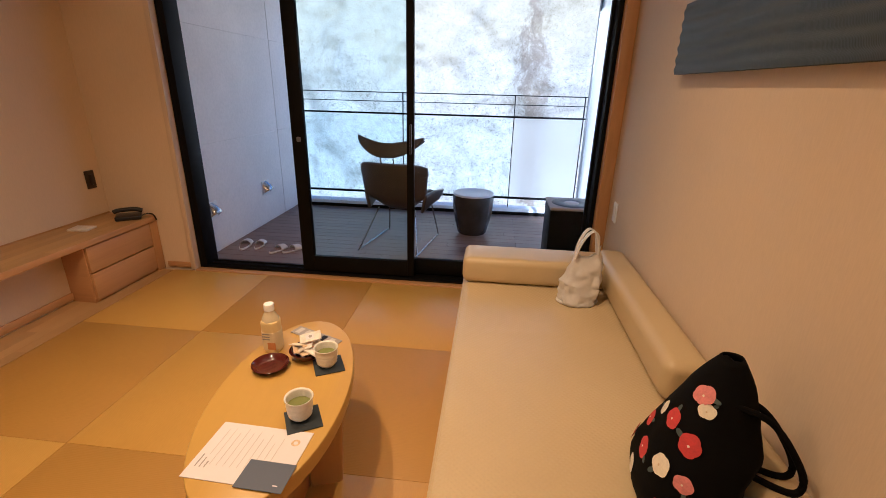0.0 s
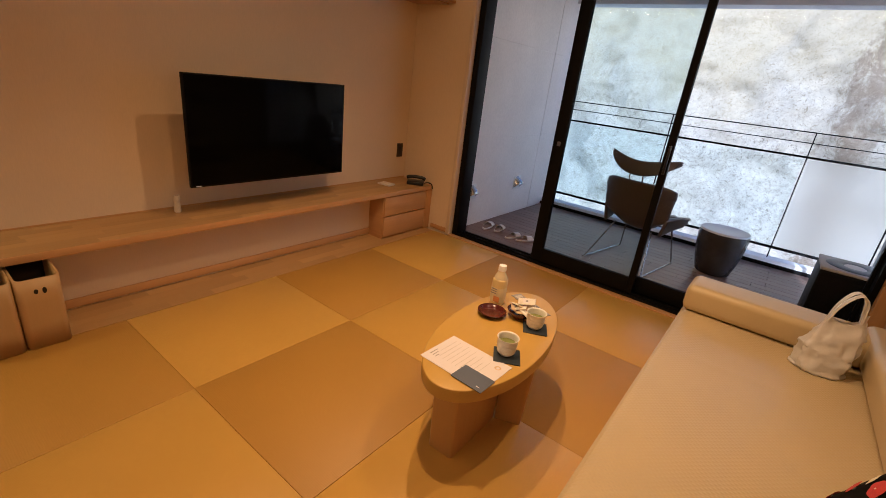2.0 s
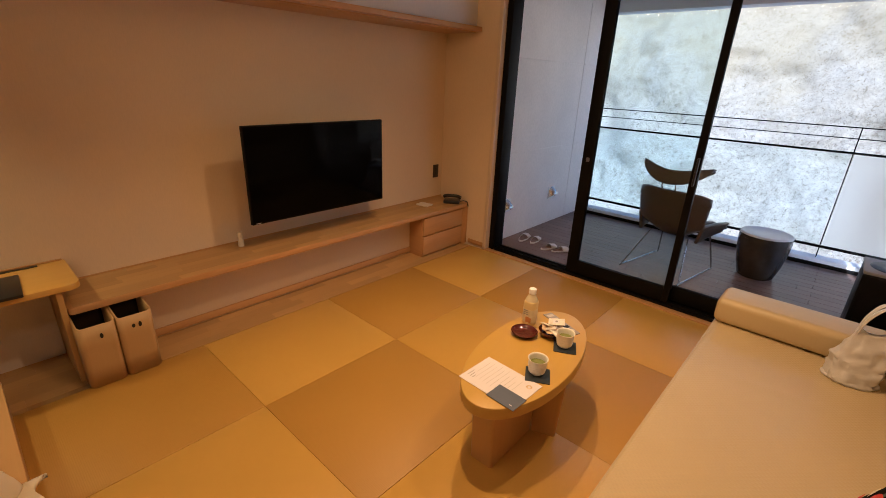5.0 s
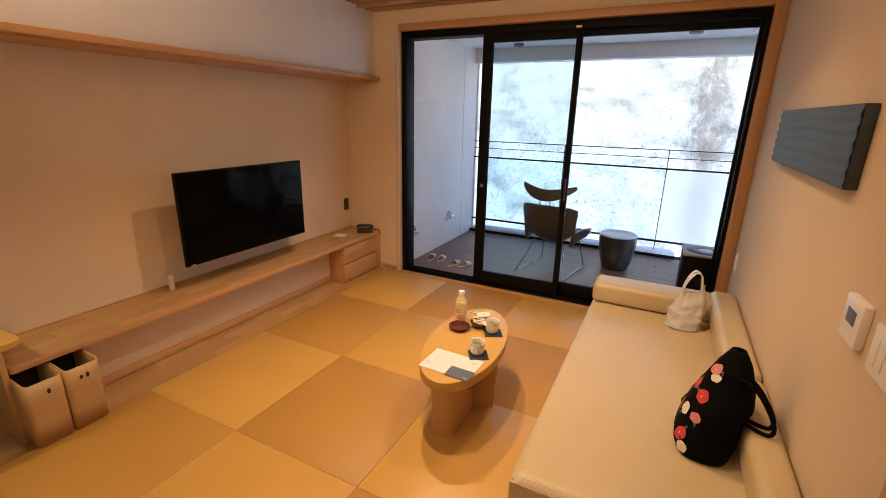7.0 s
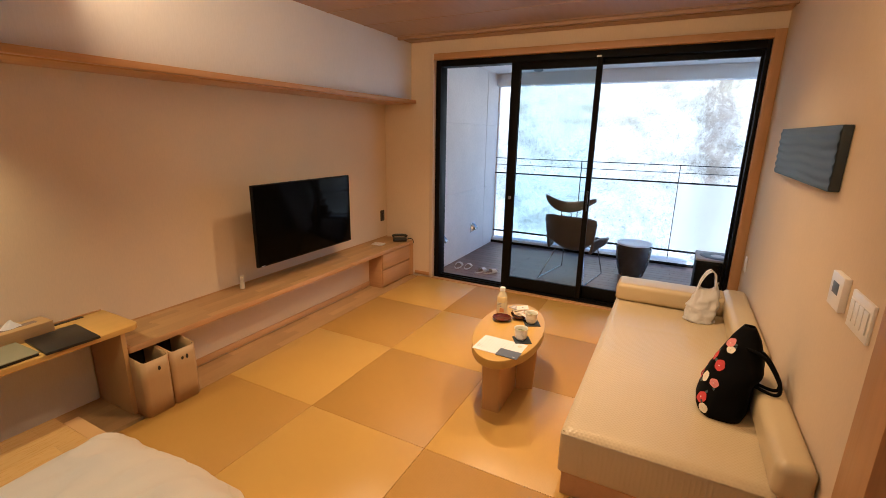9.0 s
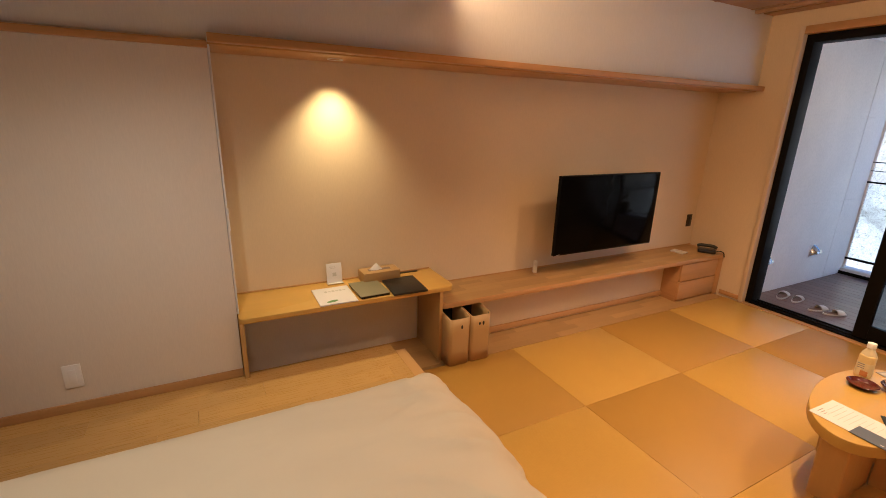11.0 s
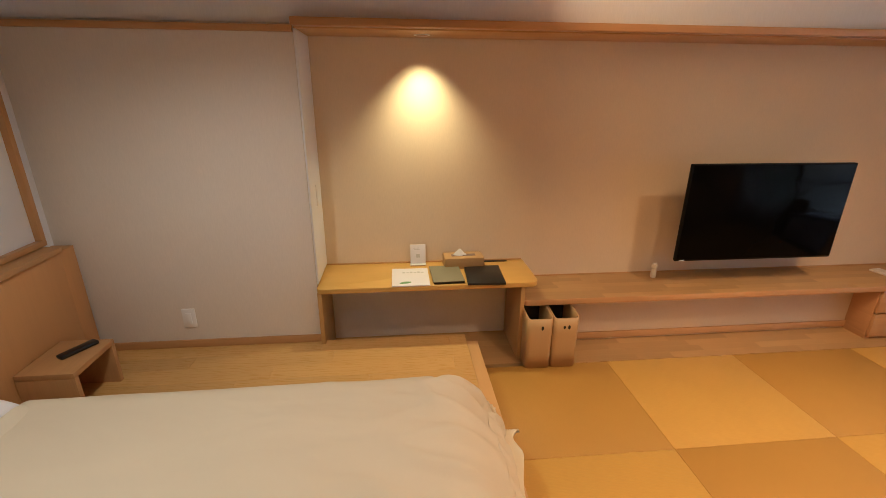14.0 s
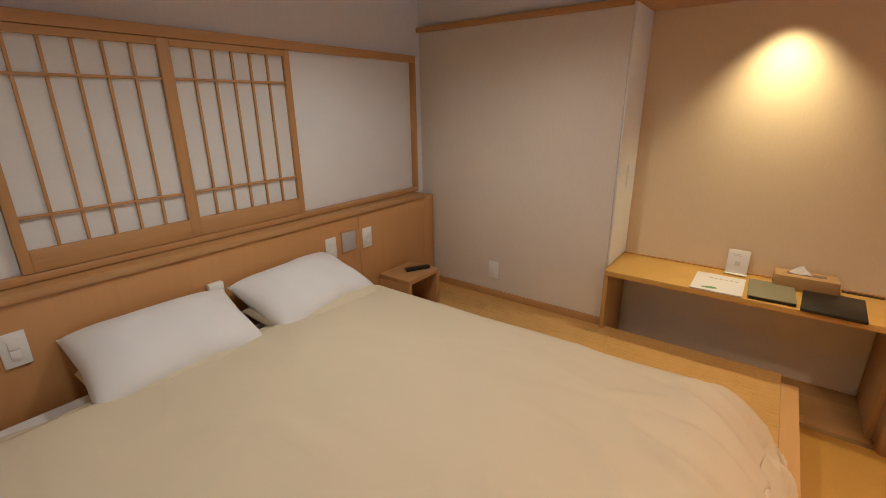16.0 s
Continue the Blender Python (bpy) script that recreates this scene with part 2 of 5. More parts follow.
M = dict(
    wall=wallpaper("wall_paper_beige", (0.72, 0.59, 0.395)),
    wall_white=wallpaper("wall_paper_white", (0.77, 0.77, 0.77)),
    wall_grey=wallpaper("wall_paper_warm_grey", (0.79, 0.735, 0.65)),
    panel_white=plain("white_panel_paper", (0.80, 0.81, 0.82), 0.8, var=0.03),
    # one rush in two tones: the sheen of each weave direction is painted in
    tatami_a=weave("tatami_rush_sheen_lit", (0.56, 0.335, 0.044), 0.007, 0.34, 0.0005, "x", 0.07),
    tatami_b=weave("tatami_rush_cross_dim", (0.44, 0.243, 0.024), 0.007, 0.5, 0.0005, "y", 0.07),
    oak=wood("oak_along", (0.51, 0.285, 0.098), "y"),
    oak_x=wood("oak_across", (0.51, 0.285, 0.098), "x"),
    oak_z=wood("oak_upright", (0.51, 0.285, 0.098), "z"),
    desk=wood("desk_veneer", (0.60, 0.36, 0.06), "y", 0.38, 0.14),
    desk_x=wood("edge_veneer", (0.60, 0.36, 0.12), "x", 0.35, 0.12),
    # same veneer, upright faces darkened to carry the shade under the tops
    desk_shaded_z=wood("desk_veneer_shaded", (0.48, 0.285, 0.075), "z", 0.4, 0.14),
    head=wood("headboard_veneer", (0.56, 0.30, 0.095), "z", 0.45, 0.12),
    ceil=wood("ceiling_board", (0.42, 0.27, 0.15), "y", 0.5, 0.15),
    plank=wood("floor_plank", (0.62, 0.375, 0.10), "y", 0.28, 0.09, 1.0, 0.12),
    table=wood("table_veneer", (0.52, 0.325, 0.045), "y", 0.33, 0.12, 0.9),
    # casing oak lightened to stand for daylight on the west post
    daylit_z=wood("daylit_oak_upright", (0.66, 0.54, 0.38), "z", 0.5, 0.1),
    stave=wood("finger_jointed_oak", (0.49, 0.30, 0.10), "y", 0.42, 0.2, 1.0, 0.2),
    deck=wood("deck_board", (0.20, 0.125, 0.095), "x", 0.36, 0.25, 1.0, 0.25),
    bamboo=wood("bin_wood", (0.46, 0.29, 0.10), "z", 0.45, 0.10),
    black=plain("black_aluminium", (0.005, 0.005, 0.0055), 0.5, 0.0, 0.2),
    black_plastic=plain("black_plastic", (0.012, 0.012, 0.013), 0.35, 0.0, 0.2),
    screen=plain("tv_screen", (0.002, 0.002, 0.0025), 0.1, 0.0, 0.1, relief=0.0),
    steel=plain("chrome_wire", (0.55, 0.55, 0.56), 0.22, 1.0, 0.1),
    grey=plain("grey_metal", (0.20, 0.21, 0.22), 0.4, 0.6, 0.1),
    white=plain("white_plastic", (0.86, 0.85, 0.82), 0.35, 0.0, 0.04),
    vinyl=plain("cream_leatherette", (0.53, 0.425, 0.22), 0.38, 0.0, 0.05, 3.0, 160.0, 0.0010),
    duvet=cloth("cream_cotton", (0.70, 0.615, 0.44)),
    linen=cloth("white_cotton", (0.80, 0.79, 0.79), 0.006),
    shoji=plain("shoji_paper", (0.72, 0.72, 0.71), 0.9, 0.0, 0.04, 5.0, 90.0, 0.0004),
    glass=glass("clear_glass"),
    glass_tint=glass("grey_green_glass", (0.71, 0.83, 0.87)),
    rail_glass=glass("rail_glass", (0.88, 0.95, 0.97)),
    frost=glass("frosted_glass", (0.93, 0.95, 0.96), 0.55),
    concrete=concrete("deck_wall_panel", (0.92, 0.86, 0.80)),
    soffit=plain("deck_soffit_paint", (0.82, 0.82, 0.82), 0.8, 0.0, 0.05),
    rock=rock("cliff_rock"),
    ground=concrete("ground_concrete", (0.42, 0.42, 0.41)),
    teal=weave("dark_teal_cloth", (0.030, 0.040, 0.046), 0.004, 0.75, 0.0006, "y", 0.2),
    teal_face=weave("teal_grey_cloth", (0.055, 0.075, 0.082), 0.004, 0.6, 0.0006, "y", 0.2),
    chair=plain("chair_shell_leather", (0.085, 0.060, 0.045), 0.32, 0.0, 0.15),
    stool=plain("stool_glaze", (0.045, 0.040, 0.037), 0.18, 0.0, 0.4, 9.0),
    stool_top=plain("stool_top_glaze", (0.62, 0.61, 0.60), 0.3, 0.0, 0.1),
    ceramic=plain("cup_glaze", (0.78, 0.76, 0.68), 0.3, 0.0, 0.10, 40.0),
    tea=plain("green_tea", (0.18, 0.20, 0.05), 0.05, 0.0, 0.05, relief=0.0),
    lacquer=plain("red_brown_lacquer", (0.075, 0.012, 0.008), 0.12, 0.0, 0.15, relief=0.0, coat=0.5),
    slate=plain("dark_blue_coaster", (0.022, 0.034, 0.046), 0.7, 0.0, 0.15),
    paper=plain("white_paper", (0.70, 0.67, 0.69), 0.8, 0.0, 0.02),
    ink=plain("grey_print", (0.33, 0.31, 0.30), 0.8, 0.0, 0.1),
    ink_light=plain("pale_print", (0.52, 0.50, 0.48), 0.8, 0.0, 0.1),
    slate_card=plain("grey_blue_card", (0.10, 0.12, 0.17), 0.7, 0.0, 0.05),
    cream_liquid=plain("pale_yellow_label", (0.74, 0.58, 0.24), 0.35, 0.0, 0.06),
    label=plain("cream_yellow_label", (0.76, 0.66, 0.40), 0.45, 0.0, 0.10, 40.0),
    pet=plain("clear_bottle_plastic", (0.70, 0.62, 0.40), 0.15, 0.0, 0.05, relief=0.0),
    orange=plain("orange_print", (0.62, 0.26, 0.06), 0.5, 0.0, 0.1),
    wrap=plain("snack_wrapper", (0.62, 0.47, 0.28), 0.3, 0.0, 0.25, 60.0),
    wrap_b=plain("snack_wrapper_pale", (0.72, 0.67, 0.58), 0.3, 0.0, 0.2, 60.0),
    bag=plain("black_cotton", (0.0025, 0.0025, 0.003), 0.85, 0.0, 0.3, 12.0),
    red=plain("red_print", (0.50, 0.045, 0.030), 0.85, 0.0, 0.2, 60.0),
    pink=plain("pink_print", (0.62, 0.22, 0.20), 0.85, 0.0, 0.2, 60.0),
    ivory=plain("ivory_print", (0.74, 0.68, 0.52), 0.85, 0.0, 0.1, 60.0),
    leaf=plain("green_print", (0.06, 0.085, 0.085), 0.85, 0.0, 0.2, 60.0),
    polythene=plain("white_polythene", (0.88, 0.87, 0.85), 0.35, 0.0, 0.06, 30.0),
    sage=plain("sage_card", (0.22, 0.20, 0.12), 0.6, 0.0, 0.06),
    green=plain("leaf_green_print", (0.16, 0.30, 0.10), 0.7, 0.0, 0.1),
    slipper=plain("grey_slipper", (0.66, 0.63, 0.61), 0.5, 0.0, 0.1),
    slipper_in=plain("brown_slipper_lining", (0.20, 0.14, 0.12), 0.7, 0.0, 0.1),
    sock=plain("dark_brown_plastic", (0.035, 0.022, 0.016), 0.4, 0.0, 0.1),
    lens=lit("lamp_lens", (1.0, 0.72, 0.40), 3.0),
)
M["screen"].node_tree.nodes["Principled BSDF"].inputs["IOR"].default_value = 1.12
M["black"].node_tree.nodes["Principled BSDF"].inputs["IOR"].default_value = 1.2
M["bag"].node_tree.nodes["Principled BSDF"].inputs["IOR"].default_value = 1.2
# sheer polythene
_p = M["polythene"].node_tree.nodes["Principled BSDF"]
_p.inputs["Transmission Weight"].default_value = 0.4
_p.inputs["Roughness"].default_value = 0.4

# ---- mesh helpers ----


def box(x0, x1, y0, y1, z0, z1, bevel=0.003, seg=2):
    bm = bmesh.new()
    bmesh.ops.create_cube(bm, size=1.0)
    for v in bm.verts:
        v.co = Vector((x0 + (v.co.x + 0.5) * (x1 - x0), y0 + (v.co.y + 0.5) * (y1 - y0), z0 + (v.co.z + 0.5) * (z1 - z0)))
    if bevel:
        bmesh.ops.bevel(bm, geom=bm.edges[:], offset=bevel, segments=seg, profile=0.5, affect="EDGES")
    return bm


def join(*parts):
    out = bmesh.new()
    for b in parts:
        me = bpy.data.meshes.new("tmp")
        b.to_mesh(me)
        out.from_mesh(me)
        bpy.data.meshes.remove(me)
        b.free()
    return out


def moved(bm, m):
    bm.transform(m)
    return bm


def prism(outline, z0, z1, bevel=0.003, seg=2):
    """An outline in x and y, raised from z0 to z1, with eased edges."""
    bm = bmesh.new()
    f = bm.faces.new([bm.verts.new((x, y, z0)) for x, y in outline])
    r = bmesh.ops.extrude_face_region(bm, geom=[f])
    for v in [g for g in r["geom"] if isinstance(g, bmesh.types.BMVert)]:
        v.co.z = z1
    bmesh.ops.recalc_face_normals(bm, faces=bm.faces[:])
    if bevel:
        caps = [e for e in bm.edges if abs(e.verts[0].co.z - e.verts[1].co.z) < 1e-6]
        bmesh.ops.bevel(bm, geom=caps, offset=bevel, segments=seg, profile=0.5, affect="EDGES")
    return bm


def rounded(x0, x1, y0, y1, r, n=6):
    """A rectangle's outline with corners rounded by r, or by four radii."""
    rs = r if isinstance(r, (list, tuple)) else [r] * 4
    pts = []
    for (cx, cy, a), q in zip(((x1, y1, 0), (x0, y1, 90), (x0, y0, 180), (x1, y0, 270)), rs):
        sx, sy = (-1 if cx == x1 else 1), (-1 if cy == y1 else 1)
        if q < 1e-4:
            pts.append((cx, cy))
            continue
        for i in range(n + 1):
            t = radians(a + 90 * i / n)
            pts.append((cx + sx * q + q * math.cos(t), cy + sy * q + q * math.sin(t)))
    return pts


def lathe(profile, n=28):
    """Turn a profile of (radius, height) round z."""
    bm = bmesh.new()
    rings = []
    for r, z in profile:
        if r < 1e-5:
            rings.append([bm.verts.new((0, 0, z))])
        else:
            rings.append([bm.verts.new((r * math.cos(2 * math.pi * i / n), r * math.sin(2 * math.pi * i / n), z)) for i in range(n)])
    for a, b in zip(rings, rings[1:]):
        for i in range(n):
            j = (i + 1) % n
            q = [a[i % len(a)], a[j % len(a)], b[j % len(b)], b[i % len(b)]]
            q = list(dict.fromkeys(q))
            if len(q) > 2:
                bm.faces.new(q)
    bmesh.ops.recalc_face_normals(bm, faces=bm.faces[:])
    return bm


def tube(points, r, n=8, closed=False):
    """A round rod along a smooth line."""
    bm = bmesh.new()
    pts = [Vector(p) for p in points]
    rings = []
    for i, p in enumerate(pts):
        a = pts[i - 1] if i or closed else p
        b = pts[(i + 1) % len(pts)] if i < len(pts) - 1 or closed else p
        q = (b - a).normalized().to_track_quat("Z", "Y")
        rings.append([bm.verts.new(p + q @ Vector((r * math.cos(2 * math.pi * k / n), r * math.sin(2 * math.pi * k / n), 0))) for k in range(n)])
    pairs = list(zip(rings, rings[1:])) + ([(rings[-1], rings[0])] if closed else [])
    for a, b in pairs:
        for k in range(n):
            bm.faces.new((a[k], a[(k + 1) % n], b[(k + 1) % n], b[k]))
    if not closed:
        bm.faces.new(rings[0][::-1]), bm.faces.new(rings[-1])
    return bm


def bend(points, per=6):
    """A smooth line through the points."""
    P = [Vector(p) for p in points]
    P = [2 * P[0] - P[1]] + P + [2 * P[-1] - P[-2]]
    out = []
    for a, b, c, d in zip(P, P[1:], P[2:], P[3:]):
        for i in range(per):
            t = i / per
            out.append(0.5 * (2 * b + (c - a) * t + (2 * a - 5 * b + 4 * c - d) * t * t + (3 * b - a - 3 * c + d) * t ** 3))
    return out + [P[-2]]


def sheet(fn, nu, nv, closed_u=False):
    """A surface from fn(u, v), with u and v from 0 to 1."""
    bm = bmesh.new()
    g = [[bm.verts.new(fn(i / nu, j / nv)) for j in range(nv + 1)] for i in range(nu if closed_u else nu + 1)]
    for i in range(nu):
        for j in range(nv):
            a, b = g[i], g[(i + 1) % len(g)]
            bm.faces.new((a[j], b[j], b[j + 1], a[j + 1]))
    bmesh.ops.recalc_face_normals(bm, faces=bm.faces[:])
    return bm


def mesh_of(name, bm, material, angle=38):
    me = bpy.data.meshes.new(name)
    bm.to_mesh(me)
    bm.free()
    me.polygons.foreach_set("use_smooth", [True] * len(me.polygons))
    me.set_sharp_from_angle(angle=radians(angle))
    me.materials.append(material)
    return me


def part(name, bm, material, parent, label="", angle=38):
    ob = new(name, mesh_of(name, bm, material, angle))
    ob.parent = parent
    return tagged(ob, label)


def solid(name, bm, material, label="", category="", kind="", group="", angle=38):
    return tagged(new(name, mesh_of(name, bm, material, angle)), label, category, group, kind)


def thing(name, label, category, m=None, group="", kind=""):
    ob = new(name)
    ob.empty_display_size = 0.05
    if m is not None:
        ob.matrix_basis = m
    return tagged(ob, label, category, group, kind)


def hull(name, bm, material, thick, parent=None, label="", category=""):
    ob = part(name, bm, material, parent, label, 80) if parent else solid(name, bm, material, label, category, angle=80)
    s = ob.modifiers.new("thickness", "SOLIDIFY")
    s.thickness, s.offset = thick, 0
    return ob


# ---- structure ----
XL, XR = -2.58, 0.83          # wall behind the television, wall behind the sofa
XB = -2.255                   # wall beside the bed and face of the bulkhead
YW, YH = 2.92, -2.56          # window wall, wall behind the bed
ZC, ZB, ZP = 2.42, 2.175, 0.17   # ceiling, lowered ceiling, platform
YP = -0.38                    # platform's edge

S = dict(kind="structure")
solid("wall_west", join(box(XL - 0.15, XL, -1.265, YW + 0.2, -0.1, ZC + 0.1, 0)), M["wall"], "warm beige papered wall behind the television", "wall", **S)
solid("wall_west_lower", box(XL + 0.001, -2.40, -0.075, 2.30, 0.0, 0.355, 0), M["wall"], "grey-beige wall face below the long shelf", "wall", **S)
solid("wall_bedside", box(XL - 0.15, XB, YH - 0.15, -1.266, -0.1, 1.99, 0.002), M["wall_grey"], "pale grey papered wall beside the bed", "wall", **S)
solid("bulkhead", box(XL - 0.15, XB + 0.003, YH - 0.15, YW, 1.845, ZC + 0.1, 0.002), M["wall_white"], "pale papered bulkhead above the desk and television", "wall", **S)
solid("wall_north", join(box(XL - 0.15, -2.019, YW - 0.03, YW + 0.2, -0.1, ZC + 0.1, 0), box(-2.019, XR + 0.15, YW - 0.03, YW + 0.2, 2.295, ZC + 0.1, 0)), M["wall"], "beige papered wall round the sliding window", "wall", **S)
solid("wall_east", box(XR, XR + 0.15, 0.32, YW + 0.2, -0.1, ZC + 0.1, 0.002), M["wall"], "pale papered wall behind the sofa", "wall", **S)
solid("wall_east_bedroom", box(XR, XR + 0.15, YH - 0.15, -0.95, -0.1, ZC + 0.1, 0.002), M["wall_white"], "pale papered wall beside the bed's other side", "wall", **S)
solid("wall_south", join(box(XL - 0.15, XR + 0.15, YH - 0.16, YH, -0.1, ZC + 0.1, 0)), M["wall_white"], "white papered wall behind the headboard", "wall", **S)

# ceiling with shallow joints, and a curtain channel by the window
c_main = [box(XB, XR + 0.1, -0.16, 2.64, ZC, ZC + 0.1, 0)]
for yy in np.arange(0.28, 2.6, 0.46):
    c_main.append(box(XB, XR, yy, yy + 0.018, ZC - 0.004, ZC + 0.01, 0.001))
c_main += [box(XB, XR + 0.1, 2.64, 2.68, ZC - 0.022, ZC + 0.1, 0.002), box(XB, XR + 0.1, 2.68, 2.76, ZC + 0.03, ZC + 0.1, 0), box(XB, XR + 0.1, 2.76, YW - 0.03, ZC - 0.012, ZC + 0.1, 0.002)]
solid("ceiling", join(*c_main), M["ceil"], "brown wooden board ceiling over the living area", "ceiling", **S)
c_low = [box(XB, XR + 0.1, YH, -0.17, ZB, ZB + 0.08, 0)]
for yy in np.arange(-2.2, -0.3, 0.46):
    c_low.append(box(XB, XR, yy, yy + 0.018, ZB - 0.004, ZB + 0.01, 0.001))
c_low += [box(XB, XR + 0.1, -0.17, -0.115, ZB - 0.015, ZB + 0.10, 0.003), box(XB, XR + 0.1, -0.30, -0.17, ZB + 0.08, ZC + 0.1, 0)]
solid("ceiling_lowered", join(*c_low), M["ceil"], "lowered brown wooden ceiling over the bed", "ceiling", **S)

solid("picture_rail", join(box(XB + 0.004, -2.19, -1.262, YW - 0.035, 1.832, 1.866, 0.003), box(XL, XB - 0.001, -1.262, YW - 0.035, 1.826, 1.842, 0.001)), M["oak"], "oak ledge along the bulkhead's lower edge", "trim", **S)
solid("picture_rail_bedside", box(XB + 0.004, -2.222, YH, -1.264, 1.808, 1.836, 0.002), M["oak"], "slim oak rail on the bedside wall", "trim", **S)
solid("baseboard_bedside", box(XB, XB + 0.012, -2.43, -1.266, ZP, ZP + 0.045, 0.002), M["oak"], "low oak baseboard on the bedside wall", "baseboard", **S)
solid("baseboard_west", box(-2.40, -2.388, -0.075, 2.30, 0.012, 0.058, 0.002), M["oak"], "oak baseboard below the long shelf", "baseboard", **S)
solid("baseboard_north", box(-2.20, -2.02, YW - 0.042, YW - 0.03, 0.012, 0.05, 0.002), M["oak_x"], "short oak baseboard beside the window", "baseboard", **S)
solid("pillar_lining", box(XL, XB - 0.002, -1.264, -1.255, 0.53, 1.826, 0.001), M["panel_white"], "white lining on the pillar's side", "trim", **S)

# casing of the doorway in the sofa's wall, with a closed sliding door
casing = thing("doorway_casing", "orange-brown wooden casing of a side doorway", "door frame", **S)
part("jamb", box(XR - 0.012, XR + 0.15, 0.14, 0.318, 0.0, 2.10, 0.004), M["oak_z"], casing)
part("jamb", box(XR - 0.012, XR + 0.15, -0.948, -0.86, 0.0, 2.10, 0.004), M["oak_z"], casing)
part("head", box(XR - 0.012, XR + 0.15, -0.86, 0.14, 2.02, 2.10, 0.004), M["oak"], casing)
solid("wall_east_above_door", box(XR, XR + 0.15, -0.948, 0.318, 2.102, ZC + 0.1, 0.002), M["wall_white"], "pale papered wall over the doorway", "wall", **S)
door = thing("door_1", "closed plain oak sliding door", "door", **S)
part("leaf", box(XR + 0.06, XR + 0.10, -0.86, 0.14, 0.0, 2.02, 0.003), M["oak_z"], door)

# window: casing, black frame, one sliding leaf pushed aside, one fixed pane
wcas = thing("window_casing", "oak casing round the sliding window, one post coloured daylit", "window frame", **S)
# west post: daylight on its face is painted as a lighter oak
part("casing_post", box(-2.018, -1.981, YW - 0.05, YW + 0.18, 0.0, 2.294, 0.003), M["daylit_z"], wcas, "casing post with daylight in its colour")
part("casing_post", box(0.759, XR - 0.001, YW - 0.05, YW + 0.18, 0.0, 2.294, 0.003), M["oak_z"], wcas)
part("casing_head", box(-1.981, 0.759, YW - 0.05, YW + 0.18, 2.237, 2.294, 0.003), M["oak_x"], wcas)
part("casing_sill", box(-1.981, 0.759, YW - 0.06, YW - 0.002, -0.02, 0.006, 0.002), M["oak_x"], wcas)
win = thing("window_1", "black aluminium sliding window, its leaf pushed open", "window", **S)
part("frame_post", box(-1.980, -1.926, YW, YW + 0.14, 0.0, 2.236, 0.003), M["black"], win)
part("frame_post", box(0.732, 0.758, YW, YW + 0.14, 0.0, 2.236, 0.003), M["black"], win)
part("frame_head", box(-1.926, 0.732, YW, YW + 0.14, 2.178, 2.236, 0.003), M["black"], win)
part("frame_track", join(box(-1.926, 0.732, YW, YW + 0.14, -0.03, 0.02, 0.002), box(-1.926, 0.732, YW + 0.03, YW + 0.036, 0.02, 0.032, 0), box(-1.926, 0.732, YW + 0.09, YW + 0.096, 0.02, 0.032, 0)), M["black"], win)
leaf = part("sliding_leaf", join(box(-1.198, -1.112, YW + 0.012, YW + 0.052, 0.032, 2.178, 0.003), box(-0.445, -0.40, YW + 0.012, YW + 0.052, 0.032, 2.178, 0.003),
                                 box(-1.112, -0.445, YW + 0.012, YW + 0.052, 0.032, 0.14, 0.003), box(-1.112, -0.445, YW + 0.012, YW + 0.052, 2.115, 2.178, 0.003)), M["black"], win)
g = part("pane", box(-1.112, -0.445, YW + 0.029, YW + 0.035, 0.14, 2.115, 0), M["glass_tint"], leaf, "faintly green glass")
g.visible_shadow = False
part("pull_handle", box(-0.424, -0.410, YW - 0.012, YW + 0.012, 0.88, 1.06, 0.004), M["black_plastic"], leaf)
part("latch", box(-1.163, -1.138, YW, YW + 0.012, 0.93, 0.96, 0.003), M["grey"], leaf)
fixed = part("fixed_leaf", join(box(-0.457, -0.415, YW + 0.075, YW + 0.115, 0.032, 2.178, 0.003), box(0.714, 0.732, YW + 0.075, YW + 0.115, 0.032, 2.178, 0.003),
                                box(-0.415, 0.714, YW + 0.075, YW + 0.115, 0.032, 0.14, 0.003), box(-0.415, 0.714, YW + 0.075, YW + 0.115, 2.135, 2.178, 0.003)), M["black"], win)
g = part("pane", box(-0.415, 0.714, YW + 0.092, YW + 0.098, 0.14, 2.135, 0), M["glass"], fixed, "clear glass")
g.visible_shadow = False
part("catch", box(-0.45, -0.41, YW - 0.004, YW + 0.01, 2.184, 2.199, 0.002), M["white"], win, "small white catch")

# subfloor and wooden strip along the west wall
solid("floor", box(XL - 0.1, XR + 0.1, YH - 0.1, YW - 0.001, -0.12, -0.03, 0), M["ground"], "bare sub-floor under the mats", "floor", **S)
tat = thing("tatami_floor", "borderless square tatami mats laid in a chequer", "floor", **S)
gx, gy = [-2.14, -1.43, -0.675, 0.08, 0.83], [-0.379, 0.445, 1.27, 2.09, 2.858]
for i in range(4):
    for j in range(4):
        w, d = gx[i + 1] - gx[i] - 0.0012, gy[j + 1] - gy[j] - 0.0012
        bm = box(-w / 2, w / 2, -d / 2, d / 2, -0.03, 0.0, 0.002, 2)
        # alternate mats take the lit and the dim tone of the turned weave
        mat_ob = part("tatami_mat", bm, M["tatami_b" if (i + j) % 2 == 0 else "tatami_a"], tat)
        mat_ob.location = ((gx[i] + gx[i + 1]) / 2, (gy[j] + gy[j + 1]) / 2, 0)
strip = thing("floor_strip", "oak stave floor strip between mats and west wall", "floor", **S)


